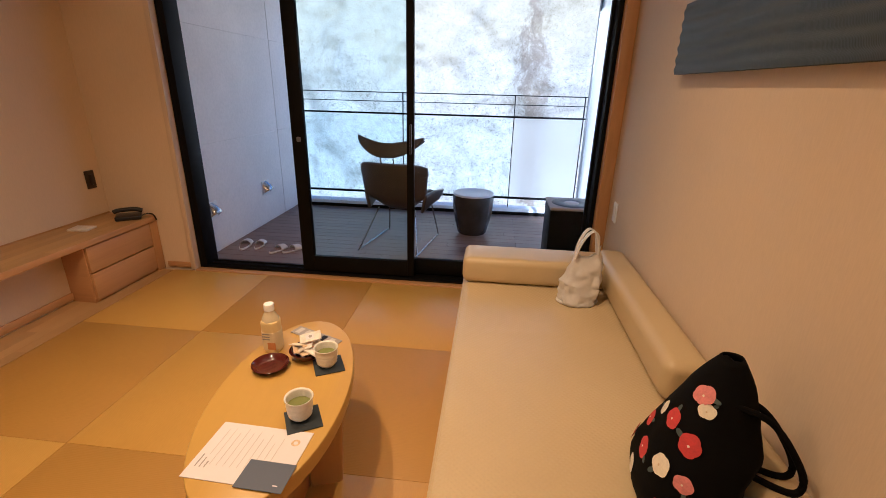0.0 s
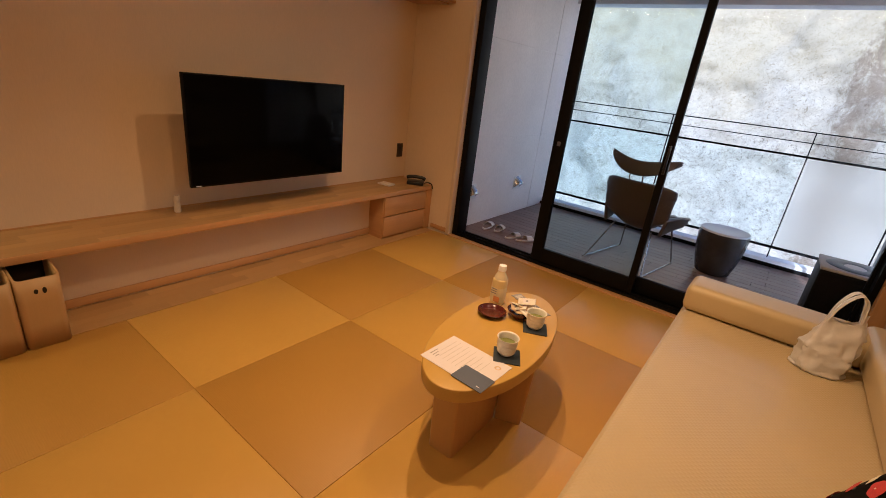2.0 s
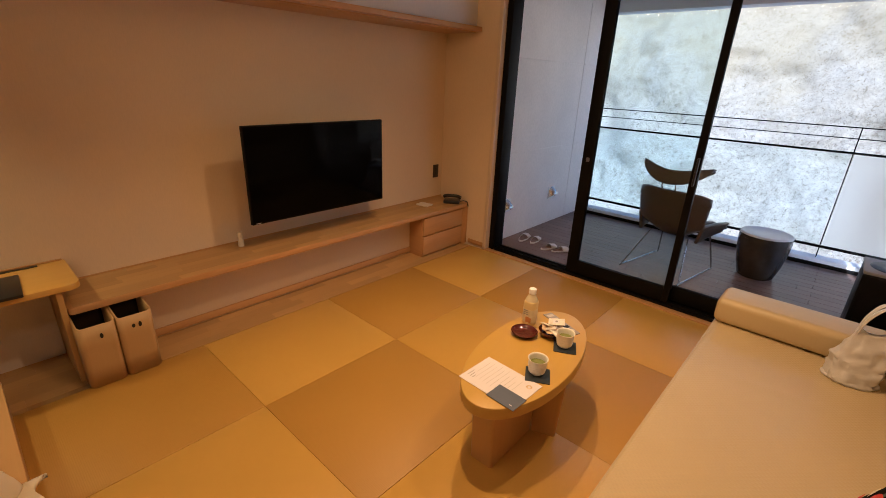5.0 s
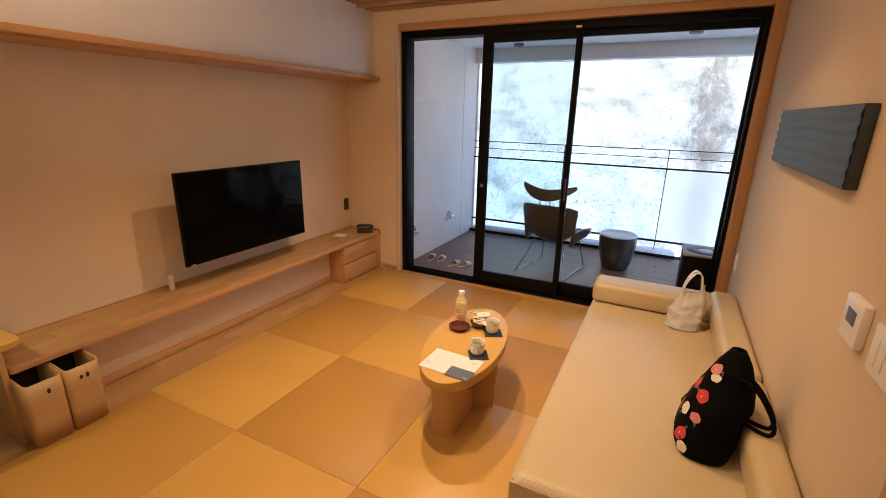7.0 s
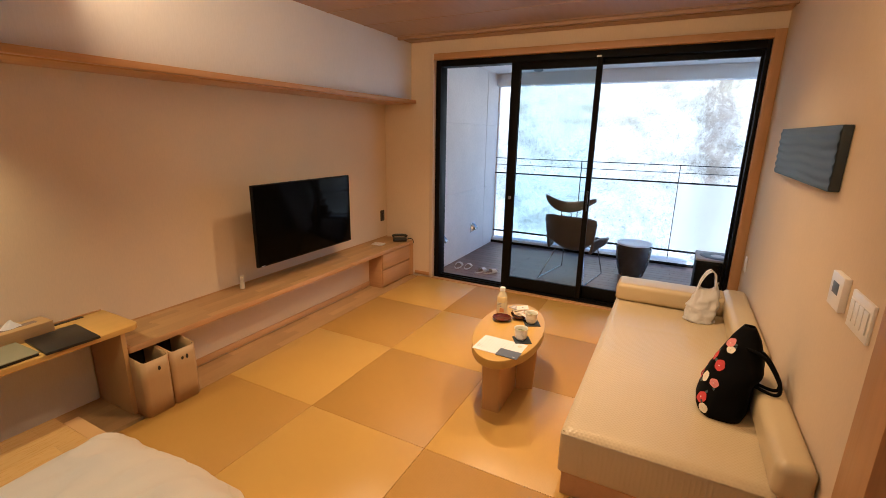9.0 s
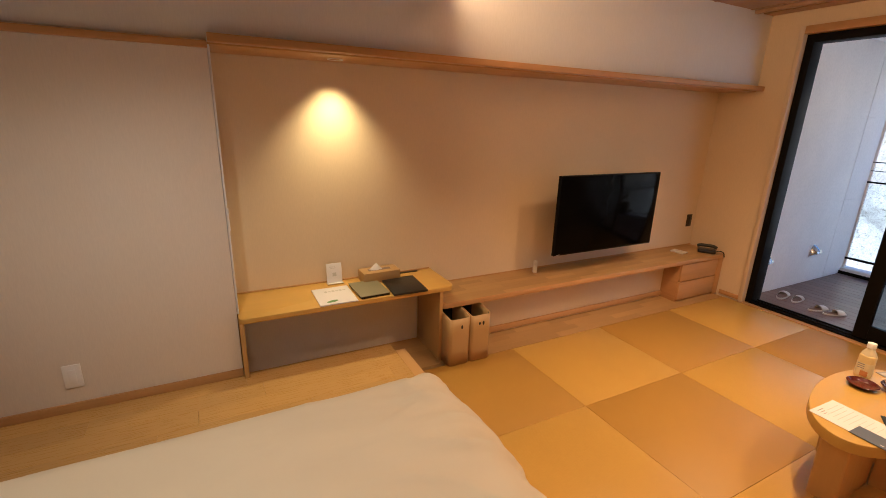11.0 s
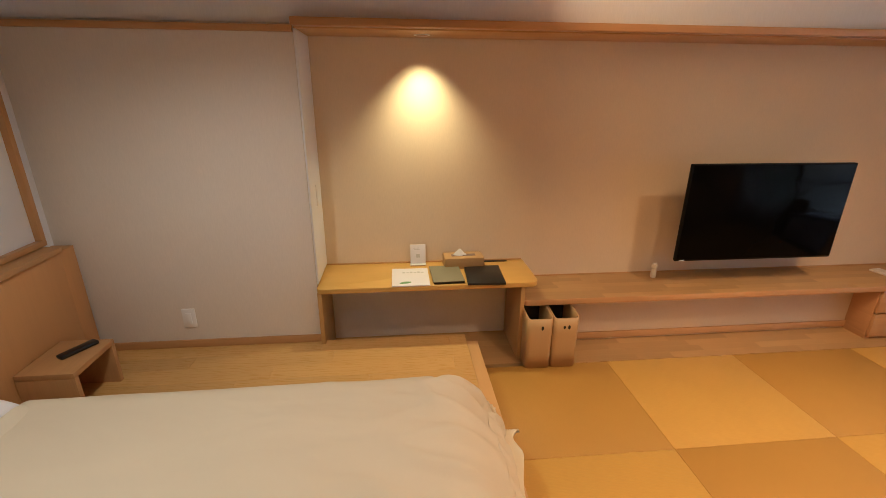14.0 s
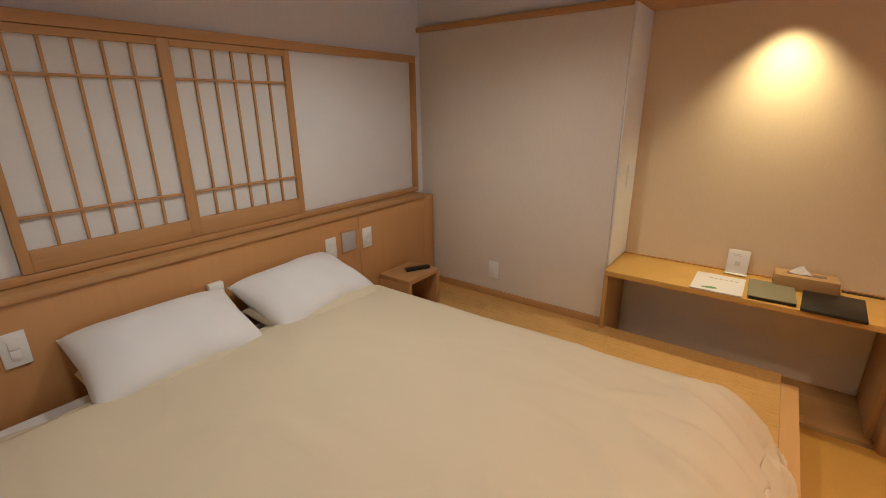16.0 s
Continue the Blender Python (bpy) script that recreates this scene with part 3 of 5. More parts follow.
def staves(parent, x0, x1, y0, y1, z, thick, width, seed, m):
    """Narrow oak staves laid end to end in rows along y."""
    rg = random.Random(seed)
    rows_n = max(1, int(round((x1 - x0) / width)))
    w = (x1 - x0) / rows_n
    for k in range(rows_n):
        y = y0
        while y < y1 - 1e-4:
            ln = rg.uniform(0.22, 0.55)
            hi = y + ln if y1 - (y + ln) > 0.12 else y1
            o = part("stave", box(-w / 2 + 0.0001, w / 2 - 0.0001, -(hi - y) / 2 + 0.0001, (hi - y) / 2 - 0.0001, -thick, 0, 0.0003, 1), M[m], parent)
            o.location = (x0 + w * (k + 0.5), (y + hi) / 2, z)
            y = hi


staves(strip, -2.40, -2.143, -0.075, YW - 0.07, 0.0, 0.03, 0.062, 3, "stave")
staves(strip, XL, -2.173, -1.236, -0.076, 0.0, 0.03, 0.068, 5, "stave")
part("backing", box(XL, -2.40, -0.074, YW - 0.07, -0.03, -0.001, 0), M["oak"], strip)

# raised platform of planks
plat = thing("platform", "raised oak plank platform for the bed", "floor", **S)
part("riser", join(box(-2.165, XR, YP + 0.004, YP + 0.018, -0.03, ZP - 0.002, 0.002), box(-2.172, -2.165, -1.25, YP, -0.03, ZP - 0.022, 0)), M["oak_x"], plat)
part("core", box(-2.16, XR, YH, YP, -0.03, ZP - 0.022, 0), M["ground"], plat)
part("core", box(XB, -2.165, YH, -1.267, -0.03, ZP - 0.022, 0), M["ground"], plat)
part("nosing", box(-2.17, XR, YP - 0.0419, YP + 0.022, ZP - 0.021, ZP + 0.0008, 0.003), M["desk_x"], plat)
rnd = random.Random(4)
xx = XB
row = 0
while xx < XR - 0.01:
    w = min(0.118, XR - xx)
    y = YH + 0.1
    while y < YP - 0.045:
        ln = min(rnd.uniform(0.5, 1.1), YP - 0.042 - y)
        hi = y + ln
        if xx + w < -2.165 and hi > -1.268:
            hi = -1.268
        if hi - y > 0.02:
            o = part("plank", box(-w / 2 + 0.0002, w / 2 - 0.0002, (y - hi) / 2 + 0.0002, (hi - y) / 2 - 0.0002, -0.021, 0, 0.0005, 1), M["plank"], plat)
            o.location = (xx + w / 2 if xx + w < -2.165 or xx > -2.165 else xx + w / 2, (y + hi) / 2, ZP)
        y += ln
    xx += w
    row += 1

# ---- outside ----
deck = thing("deck_floor", "dark brown boarded balcony floor", "deck", **S)
part("bed", box(-2.2, 1.1, YW + 0.15, 5.05, -0.2, -0.05, 0), M["black"], deck)
y = YW + 0.145
k = 0
while y < 4.88:
    xs = [-2.08, -0.75 + 0.5 * (k % 3), 1.02] if k % 2 else [-2.08, -1.3 + 0.4 * (k % 3), 0.35, 1.02]
    for a, b in zip(xs, xs[1:]):
        o = part("deck_board", box((a - b) / 2 + 0.0015, (b - a) / 2 - 0.0015, -0.0475, 0.0475, -0.025, 0, 0.002, 1), M["deck"], deck)
        o.location = ((a + b) / 2, y + 0.046, -0.02)
    y += 0.0965
    k += 1
solid("deck_curb", box(-2.08, 1.02, 4.90, 5.05, -0.05, 0.045, 0.004), M["soffit"], "low pale painted curb at the balcony's edge", "curb", **S)
# black strip standing in for the dark gap before the curb
solid("deck_trim", box(-2.08, 1.02, 4.876, 4.899, -0.05, 0.012, 0.002), M["black"], "dark strip in the gap between deck boards and curb", "trim", **S)
dw = thing("deck_wall_west", "pale concrete panels on the balcony's side wall", "wall", **S)
part("backing", box(-2.30, -2.10, YW + 0.2, 4.96, -0.2, 2.5, 0), M["soffit"], dw)
for a, b in ((YW + 0.145, 4.545), (4.553, 4.95)):
    for c, d in ((-0.03, 0.83), (0.8305, 1.66), (1.6605, 2.40)):
        part("panel", box(-2.10, -2.082, a, b, c, d, 0.002, 1), M["concrete"], dw)
part("panel", box(-2.10, -2.06, 4.951, 4.965, -0.1, 2.40, 0.002), M["concrete"], dw)
scr = thing("privacy_screen", "frosted glass privacy screen at the balcony's side", "screen", **S)
for a in (YW + 0.2, 4.05, 4.92):
    part("post", box(1.02, 1.06, a, a + 0.04, -0.1, 2.34, 0.002), M["grey"], scr)
for a, c in ((YW + 0.24, 4.05), (4.09, 4.92)):
    g = part("glass_panel", box(1.036, 1.044, a, c, 0.0, 2.34, 0), M["frost"], scr, "frosted glass")
    g.visible_shadow = False
solid("deck_ceiling", join(box(-2.3, 1.2, YW + 0.2, 5.05, 2.34, 2.5, 0), box(-2.1, 1.02, 4.86, 5.05, 2.185, 2.34, 0.003), *[box(q, q + 0.008, YW + 0.2, 4.86, 2.337, 2.342, 0) for q in (-1.2, -0.3, 0.6)]), M["soffit"], "pale painted balcony ceiling with a deep fascia", "ceiling", **S)
for x, y in ((0.36, 4.3), (-1.42, 4.55)):
    v = thing("ceiling_vent", "round white vent on the balcony ceiling", "vent", pose(x, y, 2.34), "balcony ceiling vents")
    part("flange", lathe([(0, -0.006), (0.085, -0.006), (0.09, 0.0)]), M["white"], v)
    part("cap", lathe([(0, -0.034), (0.05, -0.032), (0.062, -0.022), (0.058, -0.006)]), M["grey"], v)
bx_out = thing("ceiling_box", "white fixture box on the balcony ceiling", "light fixture", pose(0.9, 4.1, 2.34))
part("body", box(-0.09, 0.1, -0.25, 0.25, -0.05, 0, 0.006), M["white"], bx_out)

rail = thing("balcony_railing", "slim black railing with glass panels", "railing")
for z, r in ((1.215, 0.005), (1.125, 0.004), (1.005, 0.009), (0.155, 0.011)):
    part("rail", box(-2.08, 1.02, 4.95 - r, 4.95 + r, z - r, z + r, 0.002), M["black"], rail)
for x in (-2.07, -0.87, 0.30, 1.0):
    part("post", box(x - 0.0045, x + 0.0045, 4.958, 4.984, 0.045, 1.22, 0.001), M["black"], rail)
for a, b, m in ((-2.06, -0.88, "rail_glass"), (-0.86, 0.29, "rail_glass"), (0.31, 0.99, "frost")):
    g = part("glass_panel", box(a, b, 4.946, 4.954, 0.17, 0.993, 0), M[m], rail, "frosted glass" if m == "frost" else "clear glass")
    g.visible_shadow = False

solid("ground", box(-60, 60, 5.2, 60, -6.2, -6.0, 0), M["ground"], "grey concrete ground below the balcony", "ground", **S)


def cliff(u, v):
    x, z = -24 + 48 * u, -6.2 + 12.7 * v
    q = Vector((x * 0.35, 3.0, z * 0.35))
    d = 0.8 * noise.fractal(q, 0.9, 2.1, 5) + 0.14 * noise.fractal(q * 4.0, 0.8, 2.2, 4)
    return Vector((x, 13.5 + 0.22 * (z + 6) - d, z))


solid("cliff", sheet(cliff, 300, 110), M["rock"], "sunlit pale rock cliff with brown stains", "cliff", **S, angle=60)
cage = thing("fence_frame", "small dark metal fence frame below the cliff", "fence", pose(0.0, 9.0, -1.85))
for x in (-0.5, 0.0, 0.5):
    part("post", box(x - 0.02, x + 0.02, -0.02, 0.02, -4.2, 0.55, 0), M["black"], cage)
for z in (0.0, 0.5):
    part("rail", box(-0.5, 0.5, -0.02, 0.02, z - 0.02, z + 0.02, 0), M["black"], cage)

# ---- lamps seen or implied ----
for (x, y), z in [(p, ZC) for p in DOWN] + [(p, ZB) for p in BED_DOWN]:
    d = thing("downlight", "small round white recessed ceiling downlight", "downlight", pose(x, y, z), "ceiling downlights")
    part("ring", lathe([(0.034, -0.002), (0.05, -0.004), (0.052, 0.0)]), M["white"], d)
d = thing("downlight", "small recessed downlight under the bulkhead above the desk", "downlight", pose(-2.435, -0.655, 1.828), "ceiling downlights")
part("ring", lathe([(0.03, -0.004), (0.042, -0.005), (0.044, -0.001)]), M["white"], d)

# ---- low table and what lies on it ----
TZ = 0.39
table = thing("low_table", "low oval oak coffee table on two slab legs", "table", pose(-0.51, 1.205, 0, 0, 0, 6))
ell = [(0.202 * math.cos(2 * math.pi * i / 56), 0.43 * math.sin(2 * math.pi * i / 56)) for i in range(56)]
part("tabletop", prism(ell, TZ - 0.05, TZ, 0.004, 3), M["table"], table)


def slab_leg(angle, reach, thick, start=0.0):
    """An upright slab from the table's middle outwards, its outer edge eased and slightly drawn in at the foot."""
    bm = prism(rounded(start, reach, -thick / 2, thick / 2, [0.014, 0.002, 0.002, 0.014], 5), 0.0, TZ - 0.05, 0.0)
    for v in bm.verts:
        if v.co.x > start + 0.05:
            v.co.x -= 0.016 * (1 - v.co.z / (TZ - 0.05))
    bm.transform(Matrix.Rotation(radians(angle), 4, "Z"))
    return bm


# legs take the darker veneer, shade below the tabletop put into its colour
part("leg", slab_leg(-95, 0.322, 0.108), M["desk_shaded_z"], table)
part("leg", slab_leg(15, 0.178, 0.05, 0.055), M["desk_shaded_z"], table)
part("leg", slab_leg(152, 0.186, 0.05, 0.055), M["desk_shaded_z"], table)


def cup(m):
    c = thing("tea_cup", "cream glazed ribbed cup of green tea", "cup", m, "tea cups")
    pr = [(0, 0.002), (0.022, 0.0), (0.026, 0.004), (0.033, 0.013), (0.0325, 0.019), (0.0352, 0.023), (0.0340, 0.031), (0.0366, 0.035), (0.0350, 0.043), (0.0374, 0.047), (0.0358, 0.057), (0.0375, 0.063), (0.0405, 0.0685), (0.0395, 0.0705), (0.0355, 0.0675), (0.0335, 0.06), (0.032, 0.02), (0, 0.016)]
    part("body", lathe(pr, 32), M["ceramic"], c)
    part("tea", lathe([(0, 0.045), (0.0335, 0.045)], 32), M["tea"], c, "green tea")
    return c


def coaster(m):
    return moved_solid("coaster", box(-0.048, 0.048, -0.048, 0.048, 0, 0.004, 0.0012), M["slate"], m, "square dark blue-grey coaster", "coaster", "coasters")


def moved_solid(name, bm, material, m, label, category, group="", angle=38):
    ob = solid(name, bm, material, label, category, group=group, angle=angle)
    ob.matrix_basis = m
    return ob


coaster(pose(-0.395, 1.085, TZ, 0, 0, 30))
coaster(pose(-0.415, 1.345, TZ, 0, 0, 28))
cup(pose(-0.405, 1.092, TZ + 0.004))
cup(pose(-0.42, 1.345, TZ + 0.004, 0, 0, 40))

bottle = thing("tea_bottle", "small plastic bottle of milky drink with white cap", "bottle", pose(-0.642, 1.415, TZ) @ Matrix.Diagonal((1.12, 1.12, 1.25, 1)))
part("body", prism(rounded(-0.027, 0.027, -0.027, 0.027, 0.019, 6), 0.0, 0.098, 0.006, 3), M["cream_liquid"], bottle)
part("neck", lathe([(0.0, 0.09), (0.026, 0.095), (0.025, 0.104), (0.014, 0.122), (0.013, 0.128), (0, 0.128)], 24), M["pet"], bottle)
part("cap", lathe([(0.0, 0.146), (0.0145, 0.145), (0.0155, 0.142), (0.0155, 0.126), (0.0, 0.126)], 24), M["white"], bottle)
lab = part("label", prism(rounded(-0.0278, 0.0278, -0.0278, 0.0278, 0.0195, 6), 0.012, 0.066, 0.0), M["label"], bottle, "pale printed label")
part("fruit_print", box(-0.004, 0.022, -0.0286, -0.0272, 0.014, 0.036, 0.0006), M["orange"], bottle, "orange printed patch")
for z in (0.06, 0.052, 0.044):
    part("print_bar", box(-0.018, 0.006, -0.0284, -0.0275, z, z + 0.003, 0), M["ink"], bottle)
part("barcode", box(-0.0286, -0.0275, -0.012, 0.010, 0.016, 0.034, 0), M["ink_light"], bottle)

bowl = [(0, 0.004), (0.03, 0.0), (0.034, 0.004), (0.048, 0.016), (0.057, 0.032), (0.0555, 0.033), (0.048, 0.019), (0.03, 0.009), (0, 0.008)]
dish = [(0, 0.002), (0.036, 0.0), (0.042, 0.003), (0.0605, 0.0205), (0.059, 0.0215), (0.046, 0.008), (0.036, 0.005), (0, 0.004)]
moved_solid("lacquer_dish", lathe(dish, 40), M["lacquer"], pose(-0.60, 1.305, TZ), "empty dark red lacquer dish on the table", "dish", "", 50)
moved_solid("lacquer_bowl", lathe(bowl, 36), M["lacquer"], pose(-0.508, 1.385, TZ), "dark red lacquer bowl heaped with wrapped sweets", "bowl", "", 50)
rs = random.Random(7)
for i in range(18):
    a, r = rs.uniform(0, 6.28), rs.uniform(0, 0.046)
    sx, sy = rs.uniform(0.02, 0.034), rs.uniform(0.012, 0.019)
    def packet(u, v, sx=sx, sy=sy, k=i):
        x, y = (u * 2 - 1), (v * 2 - 1)
        puff = max(0, (1 - x * x) * (1 - y * y)) ** 0.6
        return Vector((x * sx, y * sy, 0.005 * puff + 0.0012 * math.sin(9 * x + k) * (abs(x) > 0.7)))
    bm = sheet(packet, 10, 6)
    o = hull("sweet", bm, M[("wrap", "wrap_b", "orange", "wrap", "ivory", "wrap_b")[i % 6]], 0.002, None, "small wrapped sweet in a clear packet", "sweet")
    tagged(o, group="wrapped sweets")
    o.matrix_basis = pose(-0.508 + r * math.cos(a), 1.385 + r * math.sin(a), TZ + 0.024 + 0.003 * (i // 2), rs.uniform(-25, 25), rs.uniform(-25, 25), rs.uniform(0, 180))
pk = thing("snack_packet", "flat clear packet with pale round label", "packet", pose(-0.497, 1.405, TZ + 0.066, 12, -8, 25))
part("pouch", box(-0.036, 0.036, -0.022, 0.022, 0, 0.005, 0.002), M["wrap_b"], pk)
part("sticker", box(-0.016, 0.012, -0.012, 0.012, 0.005, 0.0058, 0), M["paper"], pk)
part("mark", lathe([(0, 0.0064), (0.006, 0.0064), (0.006, 0.0058)], 16), M["ink"], pk)
rem = thing("folded_leaflet", "grey striped leaflet lying on the table", "leaflet", pose(-0.525, 1.515, TZ, 0, 0, -22))
part("sheet", box(-0.105, 0.105, -0.026, 0.026, 0, 0.004, 0.001), M["ink"], rem)
for i in range(5):
    part("print_bar", box(-0.09 + 0.038 * i, -0.07 + 0.038 * i, -0.018, 0.018, 0.004, 0.0046, 0), M["black_plastic" if i in (2, 3) else "ink_light"], rem)
moved_solid("wooden_pick", box(-0.05, 0.05, -0.006, 0.006, 0, 0.006, 0.002), M["black_plastic"], pose(-0.49, 1.47, TZ, 0, 0, -15), "slim dark stick beside the sweets", "utensil")

men = thing("information_sheet", "white printed sheet hanging over the table's edge", "paper", pose(-0.478, 0.948, TZ, 0, 0, -2))
part("sheet", box(-0.13, 0.13, -0.094, 0.094, 0.0005, 0.0022, 0.0), M["paper"], men)
for i, (a, b) in enumerate(((-0.02, 0.07), (-0.05, 0.075), (-0.05, 0.06), (-0.05, 0.078), (-0.05, 0.066), (-0.05, 0.075), (-0.05, 0.05), (-0.03, 0.07), (-0.03, 0.04), (-0.03, 0.06))):
    x = -0.10 + 0.018 * i
    part("print_bar", box(x, x + 0.0014, a, b, 0.0022, 0.0027, 0), M["ink_light"], men)
for i in range(3):
    part("print_bar", box(-0.115 + 0.012 * i, -0.112 + 0.012 * i, -0.06, -0.02 - 0.01 * i, 0.0022, 0.0027, 0), M["ink"], men)
part("emblem", lathe([(0.006, 0.0022), (0.012, 0.0028), (0.008, 0.0022)], 14), M["wrap"], men).location = (0.098, 0.052, 0)
fold = thing("grey_folder", "small grey-blue card folder on the printed sheet", "folder", pose(-0.405, 0.893, TZ + 0.0028, 0, 0, -2))
part("cover", box(-0.062, 0.06, -0.05, 0.034, 0, 0.002, 0.0006), M["slate_card"], fold)
part("print_bar", box(0.03, 0.042, -0.034, -0.031, 0.002, 0.0024, 0), M["paper"], fold)

# ---- sofa ----
sofa = thing("daybed_sofa", "low cream leatherette daybed on an oak plinth", "sofa", pose(0, 0, 0))
part("plinth", box(-0.005, XR - 0.004, 0.485, 2.44, 0.0, 0.125, 0.004), M["oak"], sofa)


def cushion_top(u, v):
    x, y = -0.02 + 0.845 * u, 0.462 + 1.978 * v
    e = min(min(u, 1 - u) * 0.845, min(v, 1 - v) * 1.978)
    z = 0.34 - 0.022 * max(0, 1 - e / 0.03) ** 2
    z += 0.0022 * noise.noise(Vector((x * 6, y * 2.2, 0))) * min(1, e / 0.06) + 0.0035 * math.exp(-((y - 1.72 - 0.1 * x) / 0.018) ** 2) * math.exp(-((x - 0.3) / 0.2) ** 2)
    return Vector((x, y, z))


quilt = plain("cream_quilted_leatherette", (0.53, 0.425, 0.225), 0.32, 0.0, 0.05, 3.0, 160.0, 0.0)
_nt = quilt.node_tree
_v = coords(_nt, (1, 1, 1), (0, 0, radians(45)))
_h = []
for _a in ("X", "Y"):
    _w = _nt.nodes.new("ShaderNodeTexWave")
    _w.bands_direction = _a
    _w.inputs["Scale"].default_value = 24
    _nt.links.new(_v, _w.inputs["Vector"])
    _h.append(_w.outputs["Fac"])
_m = _nt.nodes.new("ShaderNodeMath")
_m.operation = "MULTIPLY"
_nt.links.new(_h[0], _m.inputs[0]), _nt.links.new(_h[1], _m.inputs[1])
bump(_nt, _nt.nodes["Principled BSDF"], _m.outputs[0], 0.45, 0.0016)
part("seat", join(box(-0.02, 0.825, 0.462, 2.44, 0.127, 0.32, 0.012, 3), sheet(cushion_top, 40, 90)), quilt, sofa, "cream quilted leatherette seat", 60)
part("piping", tube([(-0.02 + 0.012, 0.47, 0.326), (-0.008, 2.43, 0.326)], 0.004, 8), M["vinyl"], sofa)
tagged(part("armrest", box(-0.022, 0.70, 2.205, 2.435, 0.342, 0.478, 0.035, 5), M["vinyl"], sofa))
part("bolster", box(0.675, 0.825, 1.36, 2.44, 0.342, 0.492, 0.04, 5), M["vinyl"], sofa)
part("bolster", box(0.703, 0.825, 0.42, 1.33, 0.342, 0.492, 0.04, 5), M["vinyl"], sofa)

# white carrier bag
cb = thing("carrier_bag", "white plastic carrier bag standing on the sofa", "bag", pose(0.535, 2.085, 0.342, 0, 0, 8))


def sack(u, v):
    a = 2 * math.pi * u
    w = 0.088 * (1 + 0.05 * math.sin(math.pi * v)) * (1 - 0.40 * max(0, v - 0.45) / 0.55) * (1 - 0.10 * (1 - v) ** 6)
    d = 0.075 * (1 - 0.86 * v ** 1.2)
    x = w * (abs(math.cos(a)) ** 0.8) * (1 if math.cos(a) > 0 else -1)
    y = d * (abs(math.sin(a)) ** 0.7) * (1 if math.sin(a) > 0 else -1)
    n = noise.fractal(Vector((x * 20, y * 20, v * 6)), 0.7, 2.2, 5)
    k = 1 + 0.13 * n + 0.06 * math.sin(7 * a + 1.5 * v) * (0.25 + v) + 0.02 * math.sin(13 * a)
    up = 0.225 * v + 0.035 * v * v * max(0.0, math.cos(a)) ** 2 + 0.02 * v * abs(math.cos(a)) ** 3
    return Vector((x * k + 0.022 * v, y * k + 0.012 * v * noise.noise(Vector((x * 30, v * 5, 3.0))), up))


_s = part("sack", sheet(sack, 60, 26, True), M["polythene"], cb, "crumpled white film", 34)
_m2 = _s.modifiers.new("thickness", "SOLIDIFY")
_m2.thickness = 0.002
part("base", prism([(0.10 * math.cos(q / 24 * 6.283), 0.066 * math.sin(q / 24 * 6.283)) for q in range(24)], 0.0, 0.006, 0.002), M["polythene"], cb)


def loop(points, w):
    """A flat gathered band along a line."""
    ln = bend(points, 7)
    def fn(u, v):
        k = min(int(u * (len(ln) - 1)), len(ln) - 2)
        p = ln[k].lerp(ln[k + 1], u * (len(ln) - 1) - k)
        q = 2 * math.pi * v
        return p + Vector((0.35 * w * math.cos(q), w * math.sin(q), 0.2 * w * math.sin(2 * q + 6 * u)))
    return sheet(fn, 40, 10)


for s in (-1, 1):
    part("handle", loop([(-0.036, s * 0.008, 0.220), (-0.022, s * 0.014, 0.285), (0.006, s * 0.020, 0.338), (0.032, s * 0.020, 0.352), (0.055, s * 0.016, 0.325), (0.066, s * 0.008, 0.240)], 0.013), M["polythene"], cb, "", 80)

# black flowered bag
tb = thing("tote_bag", "black cotton bag printed with red and white flowers", "bag", pose(0.588, 1.0, 0.342, 0, 0, -6))


def tote(u, v):
    """A soft sack, upright on the wall side, rounded on the open side, drawn to a point."""
    a = 2 * math.pi * u
    ca, sa = math.cos(a), math.sin(a)
    lift = max(0.0, min(1.0, (v - 0.36) / 0.16))
    left = -0.098 + 0.138 * v ** 1.75
    right = 0.114 + 0.03 * lift * lift * (3 - 2 * lift) - 0.062 * v ** 4
    tuck = 1 - 0.10 * (1 - min(1.0, v / 0.12)) ** 2
    mid, d = (left + right) / 2, (right - left) / 2 * tuck
    w = 0.165 * (1 - 0.90 * v ** 1.7) * tuck
    x = mid + d * (abs(ca) ** 0.8) * (1 if ca > 0 else -1)
    y = w * (abs(sa) ** 0.8) * (1 if sa > 0 else -1) + 0.035 * v
    n = noise.fractal(Vector((x * 9, y * 9, v * 3)), 0.9, 2.0, 3)
    return Vector((mid + (x - mid) * (1 + 0.07 * n), y * (1 + 0.07 * n), 0.395 * v))


body = hull("body", sheet(tote, 64, 30, True), M["bag"], 0.004, tb)
part("base", prism([(-0.001 + 0.085 * math.cos(t / 24 * 6.283), 0.14 * math.sin(t / 24 * 6.283)) for t in range(24)], 0.001, 0.006, 0), M["bag"], tb)
part("top_knot", sheet(lambda u, v: Vector((0.05 + 0.015 * (1 - v) * math.cos(6.283 * u), 0.035 + 0.02 * (1 - 0.9 * v) * math.sin(6.283 * u), 0.385 + 0.012 * v)), 20, 4, True), M["bag"], tb)
for s in (-0.022, 0.022):
    pts = bend([(0.06, s - 0.01, 0.315), (0.125, s - 0.03, 0.30), (0.178, s - 0.05, 0.235), (0.20, s - 0.06, 0.18), (0.175, s - 0.06, 0.155), (0.07, s * 0.6 - 0.03, 0.17)], 6)
    part("strap", tube(pts, 0.0075, 8), M["bag"], tb)


